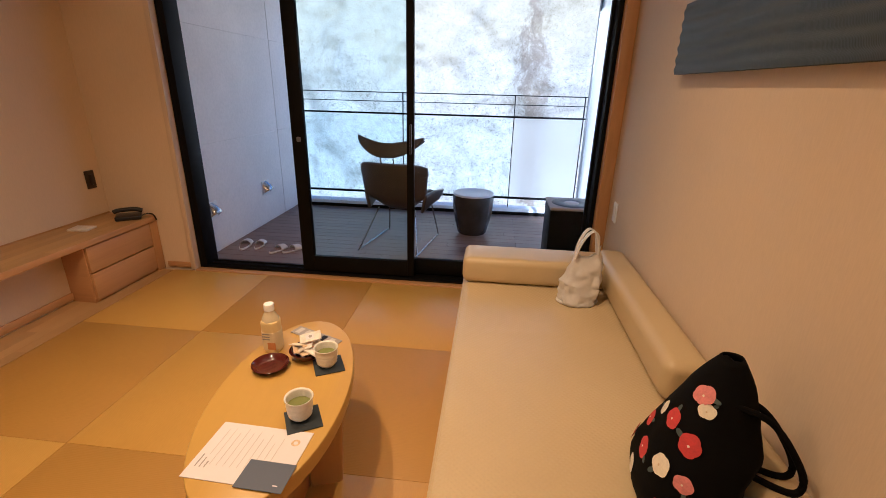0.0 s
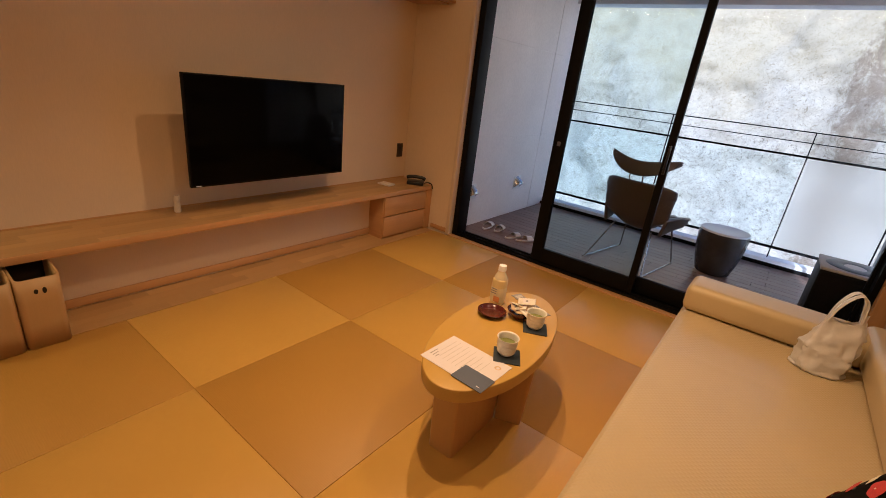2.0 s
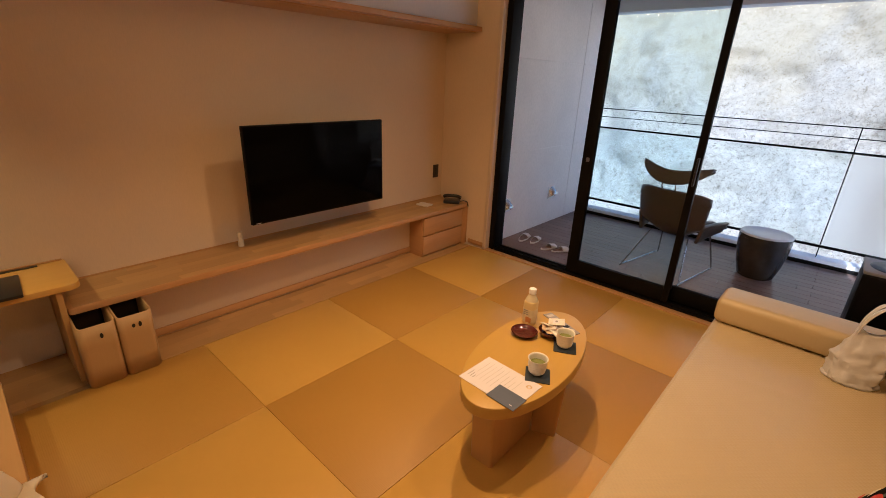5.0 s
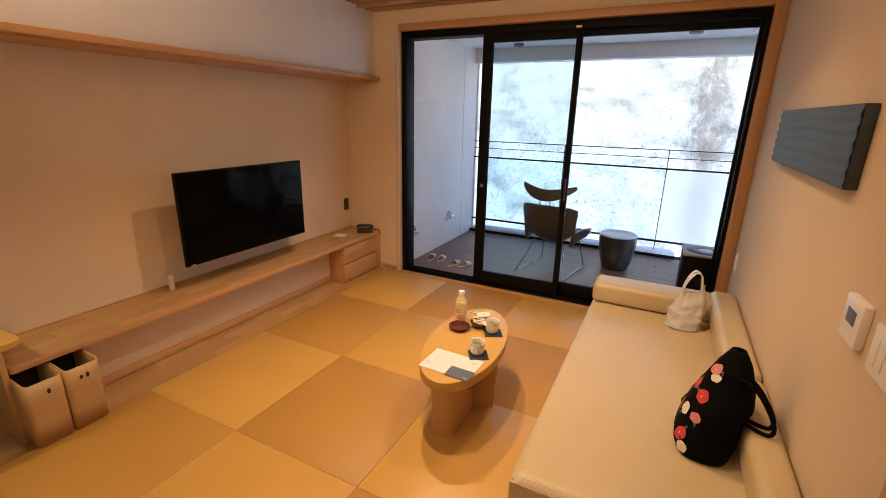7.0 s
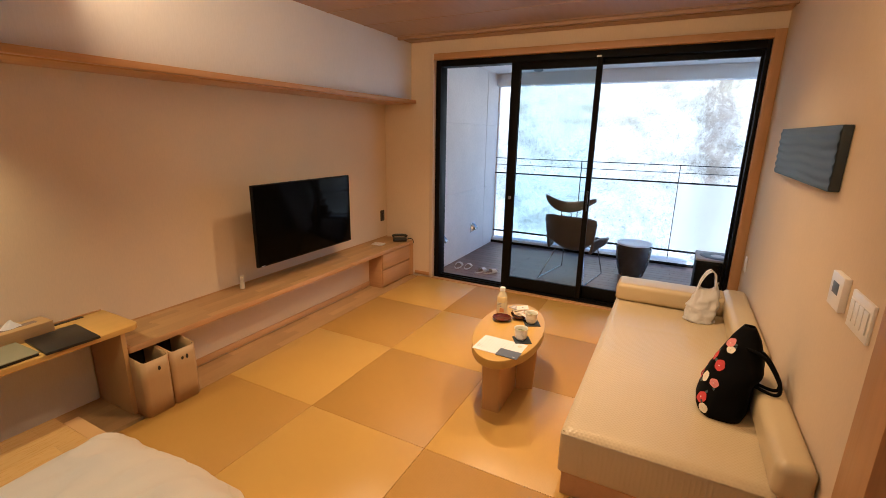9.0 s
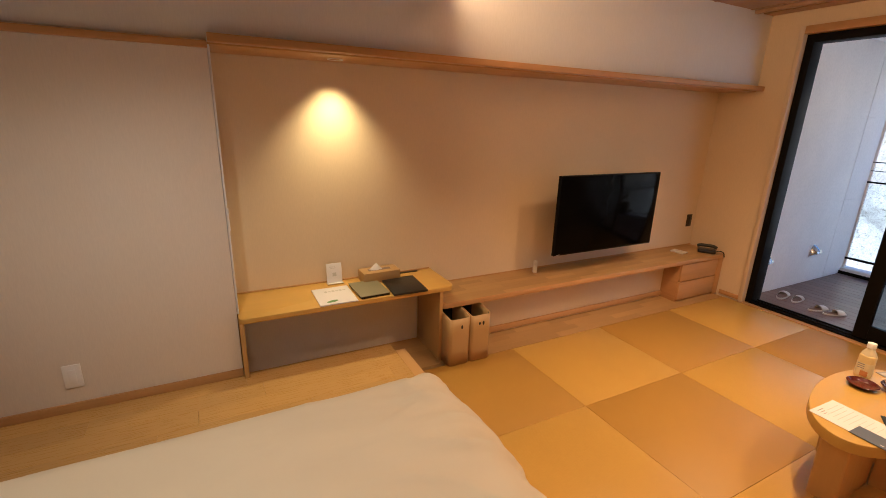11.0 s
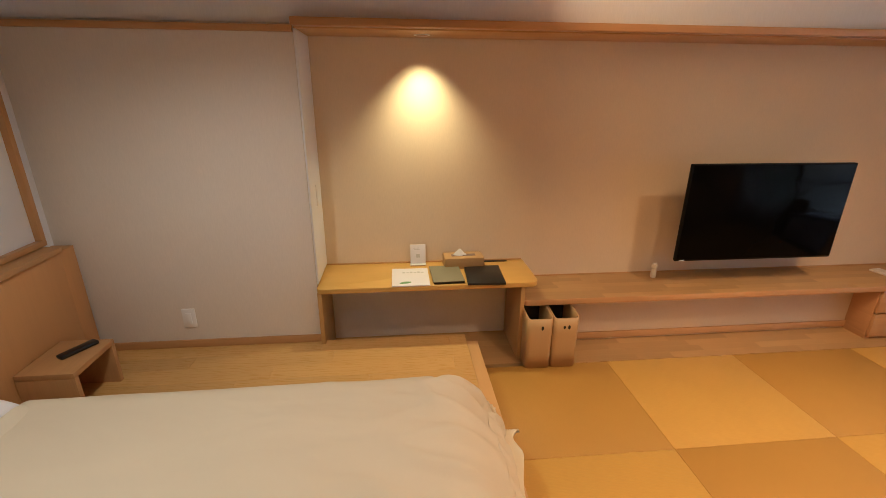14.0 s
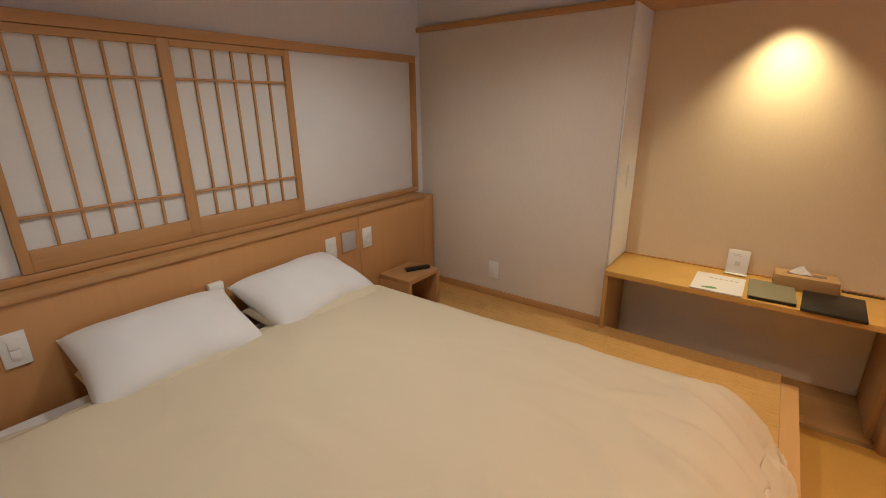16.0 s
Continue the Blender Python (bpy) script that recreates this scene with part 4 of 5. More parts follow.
def on_tote(u, v):
    p = tote(u, v)
    q, r = tote(u + 0.004, v), tote(u, v + 0.01)
    n = (q - p).cross(r - p).normalized()
    if n.dot(p - Vector((0.02, 0.02, p.z))) < 0:
        n = -n
    return p, n


def flower(u, v, size, petal, seedn):
    p, n = on_tote(u, v)
    f = thing_part("flower", petals(size, seedn), M[petal], tb, p + n * 0.0035, n, seedn * 47)
    part("stamen", lathe([(0, 0.0028), (size * 0.15, 0.002), (size * 0.17, 0.0)], 12), M["ivory" if petal != "ivory" else "wrap"], f)
    lf = lathe([(0, 0.0012), (size * 0.32, 0.001), (size * 0.34, 0.0)], 10)
    lf.transform(Matrix.Translation((size * 1.15, size * 0.2, -0.001)) @ Matrix.Diagonal((1.3, 0.7, 1, 1)))
    part("leaf", lf, M["leaf"], f)


def petals(size, k):
    bm = bmesh.new()
    n = 40
    c = bm.verts.new((0, 0, 0.0025))
    ring = []
    for i in range(n):
        a = 2 * math.pi * i / n
        r = size * (0.90 + 0.10 * abs(math.cos(2.5 * a + k)) + 0.10 * math.sin(a + k) + 0.05 * math.sin(2 * a + 3 * k))
        ring.append(bm.verts.new((r * math.cos(a), r * math.sin(a), 0.0)))
    for i in range(n):
        bm.faces.new((c, ring[i], ring[(i + 1) % n]))
    return bm


def thing_part(name, bm, material, parent, loc, normal, spin):
    ob = part(name, bm, material, parent, "", 80)
    ob.matrix_basis = Matrix.Translation(loc) @ normal.to_track_quat("Z", "Y").to_matrix().to_4x4() @ pose(0, 0, 0, 0, 0, spin)
    return ob


for i, (u, v, sz, pc) in enumerate(((0.60, 0.80, 0.024, "pink"), (0.645, 0.74, 0.018, "ivory"), (0.53, 0.60, 0.025, "red"), (0.635, 0.56, 0.026, "red"), (0.46, 0.56, 0.020, "ivory"),
                                    (0.575, 0.38, 0.027, "ivory"), (0.665, 0.38, 0.021, "pink"), (0.49, 0.30, 0.027, "red"), (0.43, 0.42, 0.022, "red"), (0.62, 0.18, 0.027, "red"), (0.655, 0.09, 0.023, "ivory"),
                                    (0.47, 0.12, 0.024, "ivory"), (0.39, 0.22, 0.024, "red"))):
    flower(u, v, sz, pc, i)

# ---- wall panel and switches by the sofa ----
art = thing("wall_panel", "dark teal ribbed cloth panel on the wall", "wall panel", pose(XR, 0, 0))


def ribs(u, v):
    y, z = 0.955 + 1.15 * u, 1.352 + 0.248 * v
    e = min(1, min(v, 1 - v) * 12)
    return Vector((-0.037 - e * 0.0026 * (1 + math.sin(2 * math.pi * 6 * v + 0.8 * math.sin(3.2 * u * math.pi))), y, z))


part("board", box(-0.036, -0.002, 0.955, 2.105, 1.352, 1.60, 0.004), M["teal"], art)
part("ribbed_face", sheet(ribs, 60, 60), M["teal_face"], art, "wavy ribbed cloth face", 80)


def switch(m, rockers, label):
    s = thing("light_switch", label, "switch", m, "white wall plates")
    part("plate", box(-0.035, 0.035, -0.058, 0.058, 0, 0.008, 0.003), M["white"], s)
    for i in range(rockers):
        h = 0.07 / rockers
        part("rocker", box(-0.014, 0.014, -0.035 + h * i + 0.001, -0.035 + h * (i + 1) - 0.001, 0.008, 0.012, 0.0015), M["white"], s)
    return s


EAST = Matrix(((0, 0, -1, 0), (-1, 0, 0, 0), (0, 1, 0, 0), (0, 0, 0, 1)))
WEST = Matrix(((0, 0, 1, 0), (1, 0, 0, 0), (0, 1, 0, 0), (0, 0, 0, 1)))
NORTHF = Matrix(((-1, 0, 0, 0), (0, 0, 1, 0), (0, 1, 0, 0), (0, 0, 0, 1)))   # faces +y
sw = thing("room_thermostat", "white thermostat plate with a dark display", "thermostat", Matrix.Translation((XR, 0.675, 1.045)) @ EAST)
part("plate", box(-0.062, 0.062, -0.06, 0.06, 0, 0.022, 0.004), M["white"], sw)
part("display", box(-0.03, 0.03, -0.01, 0.03, 0.022, 0.0235, 0.001), M["grey"], sw)
sw = thing("switch_bank", "white plate with four light switches", "switch", Matrix.Translation((XR, 0.47, 1.03)) @ EAST)
part("plate", box(-0.09, 0.09, -0.06, 0.06, 0, 0.01, 0.003), M["white"], sw)
for i in range(4):
    part("rocker", box(-0.075 + 0.039 * i, -0.042 + 0.039 * i, -0.035, 0.035, 0.01, 0.0145, 0.002), M["white"], sw)
switch(Matrix.Translation((XR, 2.72, 0.62)) @ EAST, 1, "small white socket plate near the window")

# ---- long shelf, drawers, television ----
shelf = thing("long_shelf", "long oak wall shelf with a rounded end", "shelf")
part("board", prism(rounded(XL + 0.001, -2.215, -0.072, 2.885, [0.04, 0, 0, 0.02]), 0.36, 0.3955, 0.003), M["oak"], shelf, "paler oak edge")
staves(shelf, XL + 0.009, -2.221, -0.052, 2.842, 0.397, 0.004, 0.05, 8, "stave")
part("back_strip", box(XL + 0.001, XL + 0.008, 0.02, 2.885, 0.3957, 0.404, 0.001), M["oak"], shelf)
dr = thing("drawer_unit", "oak unit of two drawers under the shelf", "drawers")
part("carcass", box(XL + 0.001, -2.245, 2.30, 2.885, 0.0, 0.358, 0.002), M["oak_x"], dr)
for a, b in ((0.022, 0.186), (0.196, 0.352)):
    part("drawer_front", box(-2.245, -2.226, 2.304, 2.81, a, b, 0.002), M["oak"], dr)
part("filler", box(-2.245, -2.226, 2.815, 2.885, 0.0, 0.356, 0.002), M["oak_z"], dr)

tv = thing("television", "large flat black television on a wall arm", "television", pose(-2.30, 1.397, 0.875))
part("panel", box(-0.03, -0.003, -0.518, 0.518, -0.296, 0.296, 0.004), M["black"], tv)
part("screen", box(-0.003, 0.0, -0.511, 0.511, -0.284, 0.289, 0.001), M["screen"], tv)
part("rear_housing", box(-0.06, -0.03, -0.33, 0.33, -0.26, 0.10, 0.01), M["black_plastic"], tv)
part("wall_arm", box(-0.279, -0.06, -0.05, 0.05, -0.06, 0.06, 0.004), M["black"], tv)
part("wall_plate", box(-0.279, -0.262, -0.2, 0.2, -0.12, 0.12, 0.003), M["black"], tv)
part("maker_mark", box(0, 0.0008, -0.495, -0.465, -0.291, -0.286, 0), M["white"], tv)

fig = moved_solid("figurine", join(lathe([(0, 0), (0.017, 0.0), (0.019, 0.01), (0.017, 0.045), (0.013, 0.058), (0.017, 0.066), (0.019, 0.078), (0.014, 0.092), (0, 0.097)], 20), moved(lathe([(0, 0), (0.007, 0.002), (0.004, 0.013), (0, 0.015)], 8), Matrix.Translation((0, 0.011, 0.088))), moved(lathe([(0, 0), (0.007, 0.002), (0.004, 0.013), (0, 0.015)], 8), Matrix.Translation((0, -0.011, 0.088)))), M["ivory"], pose(-2.49, 0.872, 0.397), "small pale spotted ornament on the shelf", "ornament")

ph = thing("telephone", "black desk telephone with a hanging cord", "telephone", pose(-2.325, 2.765, 0.397, 0, 0, 35) @ Matrix.Diagonal((0.82, 0.82, 0.82, 1)))
part("base", prism(rounded(-0.09, 0.09, -0.075, 0.075, 0.02), 0, 0.035, 0.008, 3), M["black_plastic"], ph)
hs = tube(bend([(-0.10, 0.03, 0.055), (-0.06, 0.03, 0.068), (0.05, 0.03, 0.068), (0.10, 0.03, 0.05)], 5), 0.018, 10)
part("handset", hs, M["black_plastic"], ph)
part("cord", tube(bend([(0.09, -0.02, 0.02), (0.13, -0.01, 0.03), (0.17, 0.02, 0.01), (0.185, 0.03, -0.04)], 6), 0.006, 8), M["black_plastic"], ph)
moved_solid("notepad", box(-0.06, 0.06, -0.045, 0.045, 0, 0.012, 0.002), M["wrap_b"], pose(-2.42, 2.50, 0.397, 0, 0, 8), "pale notepad beside the telephone", "notepad")
soc = thing("wall_socket", "dark brown wall socket above the shelf", "socket", Matrix.Translation((XL, 2.80, 0.645)) @ WEST)
part("plate", box(-0.035, 0.035, -0.06, 0.06, 0, 0.008, 0.003), M["sock"], soc)
part("insert", box(-0.012, 0.012, -0.035, 0.035, 0.008, 0.011, 0.001), M["black_plastic"], soc)

# ---- desk ----
DZ = 0.52
desk = thing("desk", "light veneer writing desk built between pillar and shelf", "desk")
part("top", prism(rounded(XL + 0.001, -2.20, -1.262, 0.0, [0.05, 0, 0, 0.03]), DZ - 0.03, DZ, 0.004), M["desk"], desk)
part("side_panel", box(XL + 0.02, -2.215, -0.10, -0.076, 0.0, DZ - 0.03, 0.002), M["desk_shaded_z"], desk)
part("side_panel", box(XL + 0.02, -2.215, -1.262, -1.238, 0.0, DZ - 0.03, 0.002), M["desk_shaded_z"], desk)
part("back_lip", box(XL + 0.001, XL + 0.012, -1.254, -0.01, DZ, DZ + 0.008, 0.002), M["oak"], desk)
part("cable_slot", box(-2.565, -2.54, -0.26, -0.11, DZ, DZ + 0.002, 0.0005), M["black_plastic"], desk, "dark cable slot")
solid("wall_under_desk", box(XL + 0.001, -2.565, -1.236, -0.102, 0.0, DZ - 0.032, 0), M["wall_grey"], "shaded wall face under the desk", "wall", **S)

mag = thing("magazine", "white magazine with green leaf cover", "magazine", pose(-2.325, -0.74, DZ, 0, 0, 0))
part("body", box(-0.13, 0.125, -0.108, 0.108, 0, 0.007, 0.001), M["paper"], mag)
lf = lathe([(0, 0.0082), (0.03, 0.008), (0.032, 0.007)], 20)
lf.transform(Matrix.Translation((0.085, -0.03, 0)) @ Matrix.Rotation(radians(12), 4, "Z") @ Matrix.Diagonal((0.42, 1.1, 1, 1)))
part("leaf_print", lf, M["green"], mag, "printed green leaf")
for i in range(6):
    part("title_mark", box(-0.075 + 0.006 * (i % 2), -0.055, -0.045 + 0.022 * i, -0.03 + 0.022 * i, 0.007, 0.0075, 0), M["ink_light"], mag)
bk = thing("guide_folder", "sage green cloth folder lying on the desk", "folder", pose(-2.335, -0.528, DZ, 0, 0, 2))
part("inner_block", box(-0.118, 0.118, -0.085, 0.09, 0.001, 0.014, 0.001), M["black_plastic"], bk)
part("cover", box(-0.122, 0.122, -0.09, 0.092, 0.014, 0.018, 0.001), M["sage"], bk)
pad_ = thing("desk_folder", "black leather folder lying on the desk", "folder", pose(-2.32, -0.305, DZ, 0, 0, -3))
part("cover", box(-0.135, 0.138, -0.108, 0.11, 0, 0.014, 0.003), M["black_plastic"], pad_)
tis = thing("tissue_box", "wooden tissue box with a tissue pulled out", "tissue box", pose(-2.495, -0.405, DZ, 0, 0, 2))
part("body", box(-0.06, 0.06, -0.122, 0.122, 0, 0.07, 0.002), M["stave"], tis)
part("slot", box(-0.018, 0.018, -0.075, 0.075, 0.07, 0.0712, 0), M["slipper_in"], tis)


def tuft(u, v):
    a = 6.283 * u
    r = 0.034 * (1 - v) ** 0.8
    return Vector((0.5 * r * math.cos(a), r * math.sin(a) * 1.2 + 0.006 * math.sin(5 * a) * (1 - v), 0.071 + 0.04 * v + 0.004 * math.sin(3 * a)))


part("tissue", sheet(tuft, 30, 6, True), M["paper"], tis, "white tissue", 80).location.y = -0.02
cd = thing("desk_card", "upright acrylic card holder with a white notice", "card holder", pose(-2.535, -0.685, DZ, 0, -9, 0))
part("card", box(-0.002, 0.002, -0.048, 0.048, 0.004, 0.128, 0.0006), M["paper"], cd)
part("code_patch", box(0.002, 0.0026, -0.012, 0.012, 0.045, 0.068, 0), M["ink_light"], cd)
part("foot", box(-0.02, 0.03, -0.05, 0.05, 0, 0.005, 0.001), M["white"], cd)
for z, w in ((0.104, 0.03), (0.096, 0.024)):
    part("print_bar", box(0.002, 0.0025, -w, -w + 0.035, z, z + 0.003, 0), M["ink_light"], cd)


def bin_(m, marks):
    b = thing("waste_bin", "slim rounded pale wooden bin, sloped open top", "bin", m, "two waste bins")
    w, d = 0.072, 0.13
    def wall(u, v, k=1.0):
        o = rounded(-d * k, d * k, -w * k, w * k, 0.021 * k, 8)
        i = int(round(u * len(o))) % len(o)
        x, y = o[i]
        return Vector((x, y, 0.006 + v * min(0.346, 0.405 - 0.085 * (x / d + 1) / 2)))
    n = len(rounded(-d, d, -w, w, 0.021, 8))
    hull("shell", sheet(wall, n, 3, True), M["bamboo"], 0.009, b)
    part("base", prism(rounded(-d, d, -w, w, 0.021, 8), 0, 0.012, 0.002), M["bamboo"], b)
    def inner(u, v):
        p = wall(u, v, 0.955)
        p.z = 0.06 + v * (p.z - 0.075 + 0.02) if v < 1 else p.z - 0.004
        return p
    hull("liner", sheet(inner, n, 2, True), M["black_plastic"], 0.002, b, "black inner liner")
    part("liner_floor", prism(rounded(-d * 0.93, d * 0.93, -w * 0.93, w * 0.93, 0.026, 8), 0.05, 0.06, 0), M["black_plastic"], b)
    for y, h in marks:
        mk = lathe([(0, 0.0), (0.009, 0.0), (0.009, 0.0012), (0, 0.0014)], 14)
        mk.transform(Matrix.Translation((d + 0.0046, y, 0.27)) @ Matrix.Rotation(radians(90), 4, "Y") @ Matrix.Diagonal((h, 0.8, 1, 1)))
        part("pictogram", mk, M["black_plastic"], b)
    return b


bin_(pose(-2.24, -0.003, 0), [(0.012, 1.5)])
bin_(pose(-2.24, 0.152, 0), [(-0.012, 1.2), (0.016, 1.6)])

# ---- bed ----
BX0, BX1, BY0, BY1, BZ = -1.34, 0.16, -2.42, -0.63, 0.455
bed = thing("bed", "low double bed made up on the platform", "bed")
part("mattress", box(BX0 + 0.03, BX1 - 0.03, BY0, BY1 - 0.03, ZP, BZ - 0.02, 0.05, 4), M["linen"], bed, "white sheeted mattress")


def drape(u, v):
    """A cover that lies on the mattress and hangs at the foot and sides."""
    s = (u - 0.5) * (BX1 - BX0 + 0.62)
    t = v * 2.04
    half = (BX1 - BX0) / 2
    foot = BY1 - BY0 - 0.35
    ox = max(0, abs(s) - half + 0.04)
    oy = max(0, t - foot)
    x0 = (BX0 + BX1) / 2
    def over(o, r=0.125):
        """How far out and down the cloth goes past the edge."""
        q = min(o / r, 1.0) * math.pi / 2
        return r * math.sin(q) * 0.9, r * (1 - math.cos(q)) + max(0, o - r * 1.35)
    ax, dx = over(ox)
    ay, dy = over(oy)
    x = x0 + (1 if s > 0 else -1) * (min(abs(s), half - 0.04) + ax)
    y = BY0 + 0.30 + min(t, foot) + ay
    z = BZ + 0.068 - max(dx, dy) - 0.35 * min(dx, dy)
    z += 0.034 * max(0.0, 1 - abs(t / 0.90 - 1) ** 8) * max(0.0, 1 - (abs(s) / half) ** 7)
    wob = noise.noise(Vector((x * 2.1, y * 2.1, 1.0)))
    edge = min(1.0, (dx + dy) / 0.10)
    z += (0.016 * wob + 0.007 * noise.noise(Vector((x * 6, y * 3, 4)))) * (1 - edge)
    cr = noise.noise(Vector((s * 7 + t * 1.2, t * 1.3, 2.0)))
    fold = (0.004 + 0.012 * edge) * math.sin(11 * s + 5 * cr) * min(1.0, dy / 0.12) + 0.012 * edge * math.sin(8 * t + 4 * cr) * min(1.0, dx / 0.08)
    if dy > dx:
        y += fold + 0.10 * min(1, dy / 0.2) + 0.24 * max(0.0, dy - 0.10) + 0.06 * max(0.0, dy - 0.08) * max(0.0, min(1.0, (-half + 0.25 - s) / 0.2))
    else:
        x += (1 if s > 0 else -1) * (fold + 0.02 * edge)
    if oy > 0 and ox > 0:
        z -= 0.03 * math.sin(6 * (ox - oy) * 5)
    far = max(0.0, min(1.0, (t - 0.9) / 0.6))
    rid = 1 - abs(noise.noise(Vector((s * 5.5 - t * 2.2, t * 2.0 + s * 1.5, 7.0)))) * 2.2
    z += 0.024 * max(0.0, rid) ** 3 * far * (1 - 0.6 * edge)
    crease = math.exp(-((s + half - 0.22 - 0.12 * (t - 1.6)) / 0.02) ** 2) * max(0, t - 1.2) * 0.9
    z += 0.010 * crease * (1 - edge)
    # long folds gathered towards the foot's corner
    for k in range(3):
        line = s + half - 0.20 - 0.13 * k - (0.42 - 0.10 * k) * (t - 1.45)
        z += (0.017 - 0.003 * k) * math.exp(-(line / (0.020 + 0.006 * k)) ** 2) * max(0.0, min(1.0, (t - 1.2) / 0.3)) * (1 - 0.5 * edge)
    return Vector((x, y, max(z, ZP + 0.012)))


d = hull("duvet", sheet(drape, 130, 170), M["duvet"], 0.016, bed, "cream cotton duvet cover")


def turned(u, v):
    x = BX0 + 0.03 + (BX1 - BX0 - 0.06) * u
    z = BZ + 0.035 + 0.022 * math.sin(math.pi * v) + 0.006 * noise.noise(Vector((x * 9, v * 3, 0)))
    return Vector((x, BY0 + 0.20 + 0.17 * v + 0.02 * noise.noise(Vector((x * 4, 0, 2))), z))


hull("turned_edge", sheet(turned, 60, 10), M["duvet"], 0.012, bed)


def pillow(m, case="linen"):
    def half(sign):
        def fn(u, v):
            x, y = u * 2 - 1, v * 2 - 1
            k = max(0.0, (1 - abs(x) ** 2.6) * (1 - abs(y) ** 2.6)) ** 0.5
            pinch = 1 - 0.07 * (1 - abs(x)) * abs(y) - 0.0
            px = 0.28 * x * (1 - 0.06 * (1 - abs(y)) * abs(x) ** 3)
            py = 0.195 * y * pinch
            n = 0.010 * noise.noise(Vector((px * 9 + sign, py * 9, m.translation.x)))
            return Vector((px, py, sign * 0.092 * k + n * k))
        return fn
    return solid_at("pillow", join(sheet(half(1), 36, 28), sheet(half(-1), 36, 28)), M[case], m, "plump white cotton pillow leaning on the headboard", "pillow", "bed pillows")


def solid_at(name, bm, material, m, label, category, group=""):
    bmesh.ops.remove_doubles(bm, verts=bm.verts[:], dist=0.0004)
    bmesh.ops.recalc_face_normals(bm, faces=bm.faces[:])
    ob = solid(name, bm, material, label, category, group=group, angle=80)
    ob.matrix_basis = m
    return ob


for px, rz in ((-1.05, 2), (-0.45, -2)):
    tagged(pillow(pose(px, -2.175, BZ + 0.056, -8, 0, rz) @ Matrix.Diagonal((1.04, 1.0, 0.7, 1)), "duvet"), "flatter cream cotton pillow under a white one")
pillow(pose(-1.03, -2.255, BZ + 0.122, -19, 0, 5))
pillow(pose(-0.43, -2.245, BZ + 0.122, -19, 0, -3))

# ---- headboard wall ----
hb = thing("headboard", "full-width veneer headboard with a top ledge", "headboard")
part("body", join(box(-2.13, -1.545, YH + 0.001, -2.45, ZP, 0.80, 0.002), box(-1.543, XR - 0.002, YH + 0.001, -2.45, ZP, 0.80, 0.002)), M["head"], hb)
part("ledge", box(-2.135, XR - 0.002, YH + 0.001, -2.438, 0.801, 0.828, 0.003), M["oak_x"], hb)
part("end_cap", box(XB + 0.013, -2.132, YH + 0.001, -2.46, ZP, 0.80, 0.002), M["head"], hb)
for x, n in ((-1.335, 2), (-1.60, 2), (-0.06, 2)):
    switch(Matrix.Translation((x, -2.45, 0.652)) @ NORTHF, n, "white switch plate on the headboard")
niche = thing("speaker_niche", "square grey inset panel in the headboard", "panel", Matrix.Translation((-1.465, -2.45, 0.662)) @ NORTHF)
part("inset", box(-0.05, 0.05, -0.055, 0.055, 0, 0.003, 0.001), M["ink_light"], niche)
part("rim", join(box(-0.056, -0.05, -0.061, 0.061, 0, 0.006, 0.001), box(0.05, 0.056, -0.061, 0.061, 0, 0.006, 0.001), box(-0.05, 0.05, 0.055, 0.061, 0, 0.006, 0.001), box(-0.05, 0.05, -0.061, -0.055, 0, 0.006, 0.001)), M["oak_x"], niche)
hs2 = thing("bedside_remote", "white remote handset in a holder above pillows", "remote", Matrix.Translation((-0.70, -2.45, 0.62)) @ NORTHF)
part("handset", box(-0.032, 0.032, -0.06, 0.05, 0.0, 0.03, 0.006), M["white"], hs2)
part("holder", box(-0.03, 0.03, -0.09, -0.055, 0, 0.04, 0.004), M["grey"], hs2)
switch(Matrix.Translation((XB, -1.975, 0.352)) @ WEST, 1, "white wall plate low beside the bed")
slot = thing("door_pull", "slim white vertical pull on the pillar", "handle", pose(-2.42, -1.2545, 1.0))
part("grip", box(-0.006, 0.006, 0, 0.006, -0.06, 0.06, 0.002), M["panel_white"], slot)

fr = thing("shoji_frame", "oak frame holding shoji screens above the ledge", "window frame", kind="structure")
for nm, a in (("top_rail", (-2.16, XR, YH + 0.001, -2.515, 1.628, 1.668)), ("bottom_rail", (-2.16, XR, YH + 0.001, -2.515, 0.83, 0.858))):
    part(nm, box(*a, 0.003), M["oak_x"], fr)
part("post", box(-2.16, -2.132, YH + 0.001, -2.515, 0.858, 1.628, 0.003), M["oak_z"], fr)
solid("white_panel", box(-2.132, -1.253, YH + 0.001, -2.545, 0.858, 1.628, 0.001), M["panel_white"], "plain white panel beside the shoji screens", "panel", **S)
solid("white_panel", box(-0.143, XR, YH + 0.001, -2.545, 0.858, 1.628, 0.001), M["panel_white"], "plain white panel beside the shoji screens", "panel", **S)


